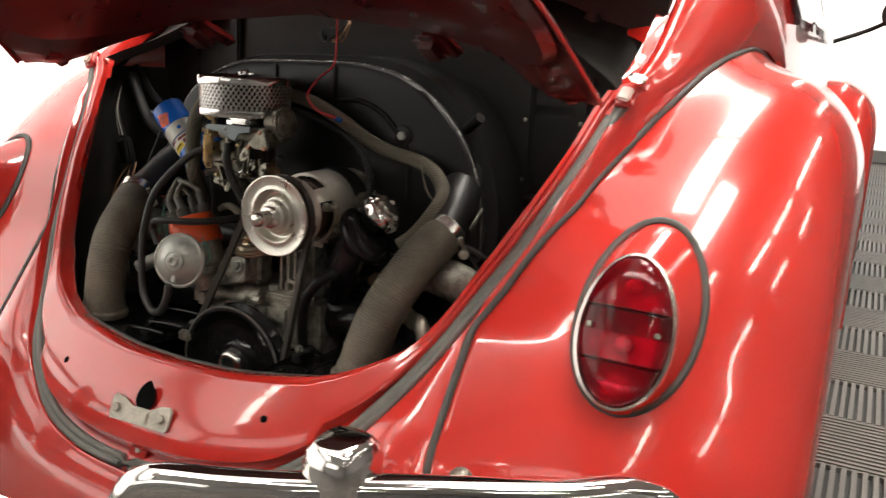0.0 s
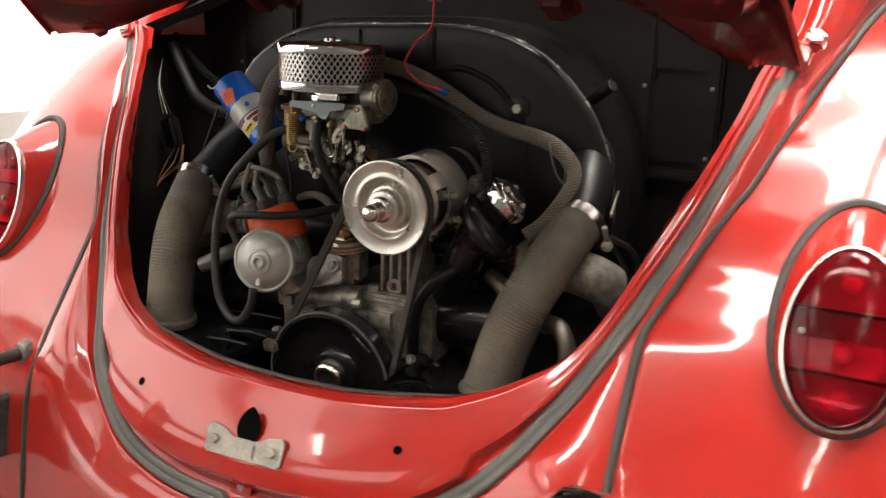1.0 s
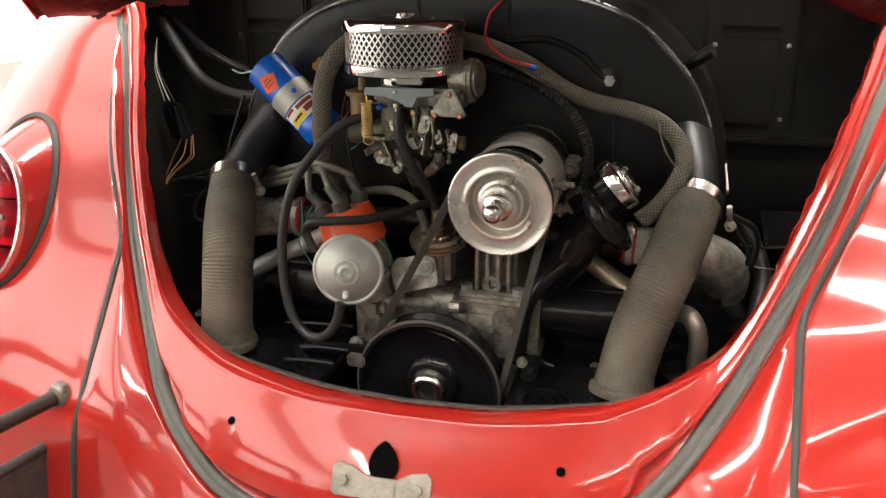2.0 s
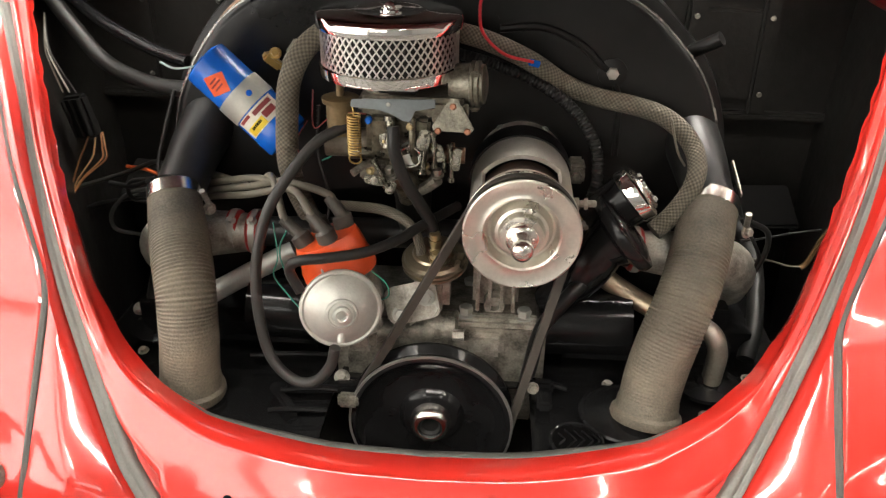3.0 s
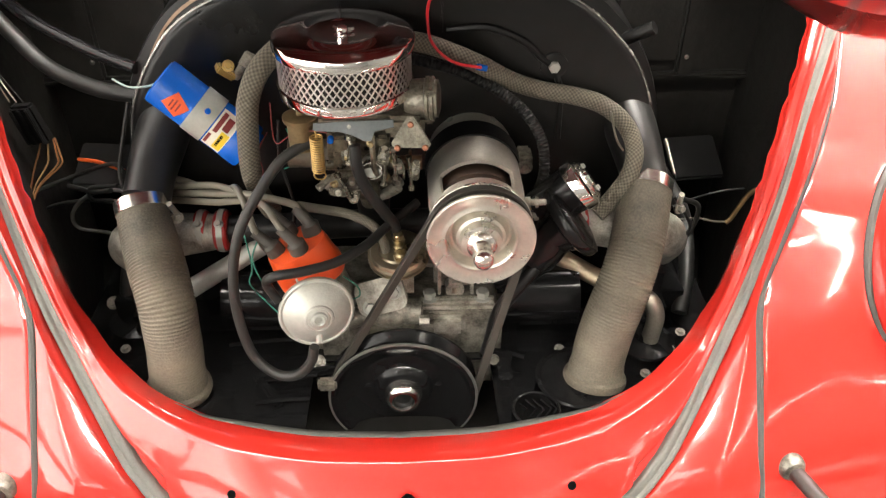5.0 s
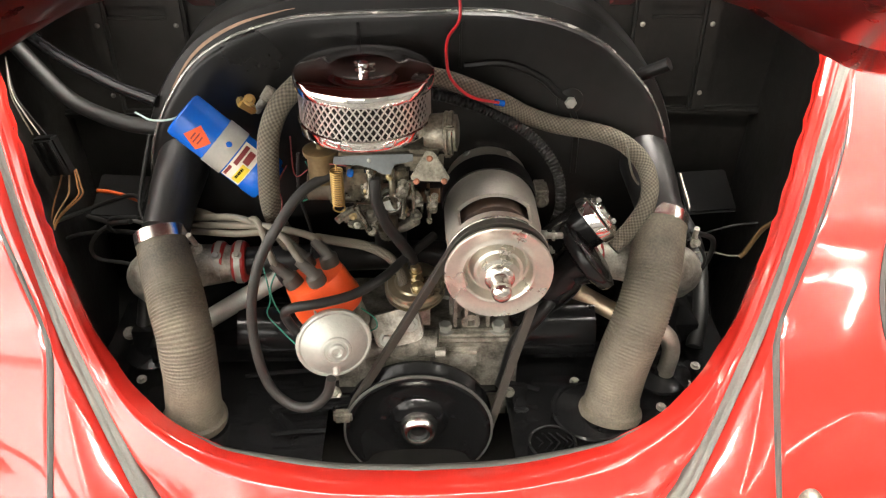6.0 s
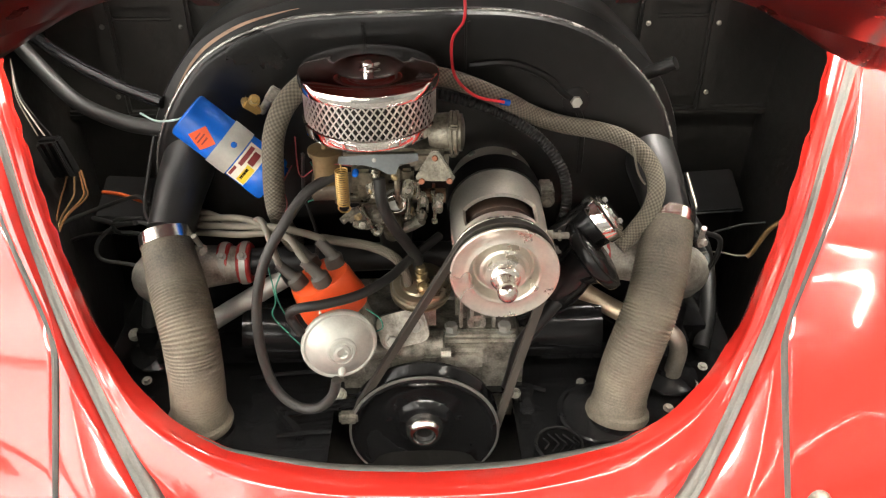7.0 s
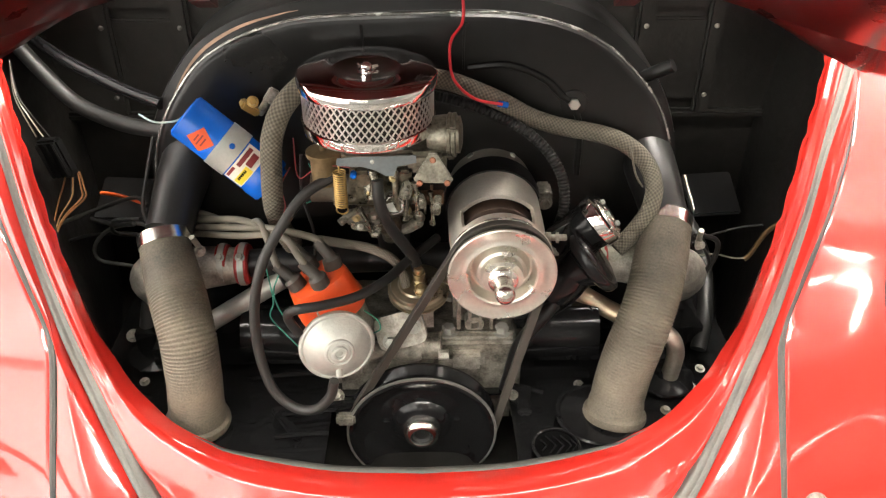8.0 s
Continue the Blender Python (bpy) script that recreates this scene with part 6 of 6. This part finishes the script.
def fuel_pump():
    ob = thing("fuel_pump", "fuel pump with a gold-coloured lid on a cast base", "fuel pump", (-.01, .055, .50))
    c, n = Vector((-.002, .060, .562)), Vector((-.04, -.20, .98)).normalized()
    bm = fresh()
    lathe(bm, [(.020, -.014), (.030, -.009), (.0335, -.0075), (.0345, -.006), (.0345, -.004), (.0325, -.0035), (.0325, -.0015), (.0345, -.001), (.0345, .001), (.032, .0025), (.0305, .0065), (.0295, .0072), (.023, .0080), (.0215, .0105), (.016, .0125), (.0, .0125)], c, n, 48)
    lidp = part("lid", bm, mat("pale_gold_plate", (.40, .35, .25), .28, .9, .15, 30, .05, 300), ob, "pale gold lid", 30)
    for p, h in ((c + n * .012 + Vector((.002, -.002, 0)), .022), (c + n * .011 + Vector((.004, -.018, 0)), .006)):
        bm = fresh()
        lathe(bm, [(.0088, -.001), (.0088, .002)], p, n, 6)
        lathe(bm, [(.0070, .001), (.0070, .005), (.0058, .006), (.0056, h), (.0042, h + .001)], p, n, 18)
        lathe(bm, [(.0072, h * .55), (.0072, h * .72)], p, n, 18)
        part("fitting", bm, mat("dull_gold_fitting", (.42, .34, .20), .32, .9, .25, 40, .1, 300), lidp, "dull gold fitting")
    bm = fresh()
    box(bm, (-.004, .064, .528), (.038, .040, .05), .008)
    plate(bm, rounded(.056, .040, .010), (-.022, .036, .522), (1, 0, .3), (-.25, .45, .86), .008, .002)
    part("base", bm, CAST, ob, "cast aluminium base", 40)
    for x, z in ((-.034, .512), (-.008, .534)):
        bm = fresh()
        bolt(bm, (x, .026, z), (0, -.9, .45), .0062, .006)
        part("nut", bm, ZINC, ob)


fuel_pump()


def oil_filler():
    n = Vector((.765, .05, .64)).normalized()
    c = Vector((.2005, .0885, .6325))
    ob = thing("oil_filler", "black oil filler with a chrome cap", "oil filler", (.15, .09, .52))
    bm = fresh()
    lathe(bm, [(.022, -.008), (.0285, -.008), (.0305, -.006), (.0312, .002), (.0305, .006), (.0265, .0085), (.018, .0095), (.0, .0095)], c, n, 48)
    cap = part("cap", bm, CHROME, ob, "chrome screw cap", 35)
    bm = fresh()
    lathe(bm, [(.024, .0085), (.0243, .0105), (.0215, .0125), (.012, .0128), (.0115, .0145), (.0, .0150)], c, n, 40)
    part("cap_crown", bm, POLISH, cap, "", 30)
    a, u, v = frame_of(n)
    for f in (.4, 2.5, 4.6):
        bm = fresh()
        bolt(bm, c + n * .0115 + (u * math.cos(f) + v * math.sin(f)) * .0165, n, .0028, .003)
        part("cap_rivet", bm, ZINC, cap)
    bm = fresh()
    c2 = Vector((.1895, .0615, .6015))
    lathe(bm, [(.021, -.034), (.030, -.012), (.0425, -.007), (.0445, -.003), (.045, .001), (.0443, .004), (.040, .0055), (.037, .0045), (.034, .007), (.030, .009), (.0, .010)], c2, n, 44)
    lathe(bm, [(.026, -.055), (.027, -.02), (.0285, -.007), (.022, -.006)], c, n, 36)
    tube(bm, [tuple(c2 - n * .02), tuple(c2 - n * .045 + Vector((0, 0.005, -.02))), (.125, .09, .50)], lambda v: .025 - .004 * v, 22, 14)
    part("neck", bm, GLOSS, ob, "gloss black filler neck", 40)
    bm = fresh()
    tube(bm, [(.165, .06, .555), (.135, .035, .535), (.112, .03, .50), (.104, .035, .45), (.101, .045, .42)], .008, 14, 30)
    part("dipstick_tube", bm, BLACK, ob, "black breather tube")


oil_filler()


# ---- hoses and wires ----
def hose(name, pts, r, material, label, category="hose", seg=14, n=None, group="", ripple=None):
    bm = fresh()
    tube(bm, pts, ripple or r, seg, n)
    return solo(name, bm, material, label, category, group, angle=70)


hose("breather_hose", [(-.005, .140, .782), (.035, .148, .772), (.085, .146, .752), (.125, .161, .724), (.160, .166, .7095), (.199, .1655, .702), (.229, .161, .694), (.251, .153, .681), (.2645, .144, .665), (.2685, .131, .6515), (.2665, .119, .641), (.2605, .110, .628), (.251, .105, .6135), (.2395, .100, .600), (.2254, .094, .5886)], .0103, HOSE, "grey braided cloth breather hose curving over the housing", seg=20, n=140)
hose("fuel_hose", [(-.088, .150, .790), (-.115, .125, .782), (-.138, .105, .765), (-.152, .095, .735), (-.157, .093, .695), (-.160, .098, .65), (-.158, .115, .61), (-.15, .13, .575)], .0116, HOSE, "grey braided cloth hose behind the air cleaner", seg=20, n=110)
hose("fuel_line", [(-.115, .11, .595), (-.085, .085, .606), (-.055, .068, .611), (-.030, .058, .603), (-.018, .053, .585), (-.015, .052, .565)], .0054, HOSE, "thin braided fuel line to the pump", n=60)
hose("conduit", [(-.01, .158, .757), (.04, .155, .747), (.09, .147, .731), (.133, .135, .706), (.158, .120, .674), (.163, .108, .64), (.156, .10, .615), (.146, .094, .603)], .0064, RUBBER, "black corrugated plastic conduit", n=560, ripple=lambda v: .0058 + .0006 * math.sin(v * 2 * math.pi * 70))
def conduit_end():
    d = Vector((-.010, -.006, -.012)).normalized()
    bm = fresh()
    lathe(bm, [(.0062, -.004), (.0066, .0), (.0066, .004), (.0045, .005), (.0045, .010), (.0030, .011), (.0030, .018), (.0, .0185)], (.1455, .0935, .6025), d, 18)
    solo("conduit_plug", bm, BRASS, "gold plug on the end of the conduit", "plug")


conduit_end()
hose("vacuum_hose", [(-.0935, -.026, .502), (-.100, -.026, .478), (-.118, -.022, .456), (-.142, -.015, .452), (-.165, -.008, .474), (-.176, .0, .52), (-.176, .008, .575), (-.164, .018, .625), (-.143, .035, .66), (-.118, .055, .688), (-.09, .07, .70)], .0056, mat("grey_black_hose", (.024, .023, .021), .5, 0, .2, 40, .1, 300), "grey-black rubber vacuum hose looping from the can", n=120)
hose("coil_lead", [(-.128, -.012, .556), (-.138, -.010, .578), (-.128, -.016, .592), (-.10, -.014, .596), (-.065, .0, .597), (-.035, .025, .600), (-.015, .05, .604), (.02, .09, .61)], .0052, RUBBER, "black rubber lead across the cap", n=80)
hose("carburettor_hose", [(-.042, .045, .71), (-.040, .040, .685), (-.030, .042, .655), (-.016, .048, .628), (-.006, .056, .605), (-.003, .058, .588)], .0062, RUBBER, "black fuel hose from pump to carburettor", n=60)


def ignition_leads():
    for k, (q, d) in enumerate(LEAD_ENDS):
        far = Vector((-.250 - .004 * k, .132 + .008 * k, .590 + .005 * k))
        crest = Vector((-.150 - .008 * k, .060 + .006 * k, .634 + .005 * (k % 2)))
        hose("ignition_lead", [tuple(p) for p in (q, q + d * .010 + Vector((0, 0, .006)), crest, Vector((-.205, .100 + .006 * k, .608 + .007 * (k % 3))), far, far + Vector((-.05, .035, -.02)))], .0040, LEAD, "grey-brown rubber ignition lead", "cable", 10, 70, "ignition leads")


ignition_leads()
hose("red_wire", [(.045, .19, .93), (.048, .186, .86), (.0485, .178, .828), (.036, .165, .812), (.034, .145, .797), (.039, .127, .781), (.060, .1245, .7625), (.090, .127, .7545)], .0017, REDWIRE, "thin red wire hanging from the lid", "wire", 8, 60)
hose("tape", [(.086, .1315, .7535), (.096, .1335, .7505)], .0035, BLUE, "blue tape on the wire's end", "tape", 10, 6)
hose("loom", [(-.50, .30, .80), (-.455, .285, .768), (-.41, .265, .745), (-.35, .24, .725), (-.30, .215, .718)], .0075, GLOSS, "shiny black wiring loom", "cable", 14, 50)
hose("loom", [(-.49, .28, .785), (-.45, .262, .74), (-.41, .245, .705), (-.35, .22, .69), (-.29, .20, .69)], .0095, RUBBER, "dull black taped loom", "cable", 14, 50)
hose("side_wire", [(-.300, .165, .70), (-.312, .155, .66), (-.322, .145, .62), (-.316, .135, .60)], .0022, RUBBER, "thin black wire beside the fan housing", "wire", 8, 30)
hose("cable", [(-.46, .20, .56), (-.40, .22, .575), (-.35, .20, .60), (-.33, .18, .60)], .0028, RUBBER, "black cable in the corner", "cable", 10, 30, "corner cables")
hose("cable", [(-.33, .15, .60), (-.37, .17, .585), (-.38, .19, .555), (-.34, .20, .545), (-.28, .19, .55)], .0026, RUBBER, "black cable in the corner", "cable", 10, 40, "corner cables")
hose("cable", [(-.41, .20, .57), (-.37, .17, .58), (-.335, .14, .60)], .003, RUBBER, "black cable in the corner", "cable", 10, 24, "corner cables")
hose("fuel_pipe", [(.355, .30, .53), (.375, .22, .50), (.365, .14, .46), (.35, .10, .43)], .010, RUBBER, "black rubber pipe beside the engine", "hose", 12, 40)
hose("fuel_pipe", [(-.30, .20, .56), (-.335, .16, .50), (-.345, .12, .44)], .011, RUBBER, "black rubber pipe beside the engine", "hose", 12, 40)
hose("heater_cable", [(.325, .105, .60), (.352, .12, .58), (.356, .13, .545), (.34, .13, .515), (.31, .135, .505)], .0032, RUBBER, "black cable looping round the duct", "cable", 10, 40)
hose("orange_wire", [(-.43, .29, .555), (-.40, .28, .556), (-.365, .27, .548)], .0026, ORWIRE, "loose orange wire end", "wire", 8, 16)
hose("tan_wire", [(.427, .20, .498), (.433, .20, .505), (.436, .19, .532), (.437, .175, .559), (.437, .15, .586)], .0032, TANWIRE, "tan wire along the side lining", "wire", 8, 24)
hose("green_wire", [(-.150, .045, .60), (-.160, .038, .575), (-.152, .03, .55), (-.135, .02, .535)], .0009, GREENWIRE, "thin green wire beside the distributor", "wire", 6, 30)
hose("green_wire", [(-.118, .10, .70), (-.108, .095, .68), (-.112, .095, .66), (-.125, .10, .65)], .0009, GREENWIRE, "thin green wire beside the carburettor", "wire", 6, 30)


def connector():
    ob = thing("connector", "black plug with bundled wires hanging on the lining", "connector", (-.432, .222, .62))
    bm = fresh()
    t = turned(4, -13, -18)
    box(bm, (-.438, .215, .648), (.032, .014, .052), .003, t)
    body = part("plug", bm, BLACK, ob, "black plastic plug")
    for k in (-1, 0, 1):
        bm = fresh()
        box(bm, Vector((-.438, .215, .648)) + t @ Vector((.0115 * k, -.009, .0)), (.004, .004, .046), .001, t)
        part("rib", bm, BLACK, body)
    for k, (m, dx) in enumerate(((WHITEWIRE, .0), (RUBBER, .008), (LEAD, -.008))):
        bm = fresh()
        tube(bm, [(-.446 + dx, .212, .678), (-.458 + dx * .6, .215, .705), (-.468 + dx * .3, .222, .728), (-.470, .235, .765)], .0009, 6, 30)
        part("wire", bm, m, ob)
    for k, (m, dx) in enumerate(((BROWNWIRE, -.012), (TANWIRE, .0), (BROWNWIRE, .010), (BROWNWIRE, .014))):
        bm = fresh()
        tube(bm, [(-.424 + dx * .6, .214, .63), (-.425 + dx, .205, .612), (-.428 + dx * 1.2, .20, .60), (-.446 + dx * .4, .19, .575), (-.452, .17, .55)], .0012, 6, 30)
        part("wire", bm, m, ob)


connector()


def wire_clip():
    ob = thing("wire_clip", "small black clip with loose tan wires under the bay's roof", "clip", (.03, .2, .875))
    bm = fresh()
    box(bm, (.03, .20, .878), (.030, .014, .012), .003, turned(0, 12, 8))
    box(bm, (.012, .20, .872), (.012, .010, .018), .003, turned(0, -20, 0))
    part("clip", bm, RUBBER, ob, "black plastic clip")
    for dx, m in ((-.012, RUBBER), (.004, TANWIRE), (.016, BROWNWIRE)):
        bm = fresh()
        tube(bm, [(.03 + dx, .20, .875), (.034 + dx, .192, .864), (.042 + dx, .19, .866), (.05 + dx * .5, .20, .88), (.055, .22, .91)], .0014, 6, 30)
        part("wire", bm, m, ob)


wire_clip()

# ---- floor tiles beside the car ----
def floor_tiles():
    bm = fresh()
    T = 0.30
    for k in range(14):
        box(bm, (0, -T / 2 + (k + .5) * T / 14, .007), (T - .006, T / 14 * .52, .014), 0)
    for s in (-1, 1):
        box(bm, (s * (T / 2 - .004), 0, .006), (.006, T - .002, .012), 0)
    bmesh.ops.recalc_face_normals(bm, faces=bm.faces)
    me = bpy.data.meshes.new("floor_tile")
    bm.to_mesh(me)
    bm.free()
    me.materials.append(TILE)
    floor = bpy.data.objects["floor"]
    near = set()
    for i in range(8):
        for j in range(30):
            ob = new("floor_tile", me)
            ob.parent = floor
            near.add((i, j))
            ob.matrix_basis = Matrix.Translation((.55 + i * T, -.9 + j * T, -.009)) @ pose(0, 0, 0, 0, 0, 90 * ((i + j) % 2))
    # the rest of the floor in one piece
    co = np.array([v.co for v in me.vertices])
    fc = np.array([list(p.vertices) for p in me.polygons])
    vs, fs = [], []
    for i in range(-12, 19):
        for j in range(-21, 33):
            if (i, j) in near:
                continue
            c = co.copy()
            if (i + j) % 2:
                c = np.stack([-c[:, 1], c[:, 0], c[:, 2]], 1)
            fs.append(fc + len(vs) * len(co))
            vs.append(c + np.array((.55 + i * T, -.9 + j * T, -.009)))
    rest = bpy.data.meshes.new("floor_tiles")
    rest.from_pydata(np.vstack(vs).tolist(), [], np.vstack(fs).tolist())
    rest.materials.append(TILE)
    ob = new("floor_tiles", rest)
    ob.parent = floor
    tagged(ob, "grey ribbed plastic floor tiles", kind="stuff")


floor_tiles()


hose("green_wire", [(-.165, .04, .605), (-.158, .022, .575), (-.163, .02, .555), (-.148, .012, .538), (-.13, .0, .525)], .0008, GREENWIRE, "thin green wire beside the distributor", "wire", 6, 30)
hose("green_wire", [(-.060, .008, .572), (-.046, .006, .56), (-.044, .008, .545), (-.055, .012, .535)], .0008, GREENWIRE, "thin green wire beside the distributor", "wire", 6, 30)
hose("pale_wire", [(-.248, .128, .742), (-.262, .125, .738), (-.285, .135, .733), (-.305, .15, .735)], .0012, mat("pale_teal_wire", (.30, .40, .38), .5), "thin pale teal wire from the coil", "wire", 6, 24)
hose("thin_red_wire", [(-.135, .12, .72), (-.128, .085, .692), (-.11, .075, .705), (-.09, .068, .714), (-.07, .06, .716)], .0007, DECAL_R, "thin red wire beside the carburettor", "wire", 6, 30)
hose("thin_red_wire", [(-.14, .11, .69), (-.15, .10, .672), (-.146, .09, .655), (-.15, .088, .64)], .0007, DECAL_R, "thin red wire beside the carburettor", "wire", 6, 30)
hose("thin_black_wire", [(-.125, .10, .71), (-.128, .10, .66), (-.118, .095, .61), (-.122, .09, .57)], .002, RUBBER, "thin black wire behind the hose", "wire", 6, 30)
hose("thin_black_wire", [(.235, .13, .70), (.246, .13, .665), (.262, .14, .64)], .0013, LEAD, "thin grey wire behind the breather hose", "wire", 6, 24)
hose("thin_black_wire", [(.318, .11, .60), (.335, .115, .575), (.348, .12, .55), (.345, .125, .53)], .0022, RUBBER, "thin black wire by the duct", "wire", 6, 24)


hose("cable", [(-.325, .17, .575), (-.350, .185, .572), (-.388, .195, .558), (-.415, .20, .530), (-.412, .198, .508), (-.37, .185, .508), (-.32, .165, .505)], .0026, mat("grey_cable", (.07, .068, .064), .5), "thin grey cable looping in the corner", "cable", 8, 60, "corner cables")
hose("cable", [(-.32, .16, .565), (-.37, .19, .555), (-.43, .205, .540), (-.47, .21, .52)], .0024, RUBBER, "black cable in the corner", "cable", 8, 30, "corner cables")

hose("thin_black_wire", [(.33, .16, .53), (.36, .19, .512), (.389, .20, .506), (.412, .20, .500), (.429, .20, .500)], .0012, LEAD, "thin brown wire along the bay's side", "wire", 6, 30)
hose("thin_black_wire", [(.34, .17, .545), (.38, .21, .530), (.42, .22, .535), (.445, .21, .545)], .0016, RUBBER, "thin black wire along the bay's side", "wire", 6, 30)
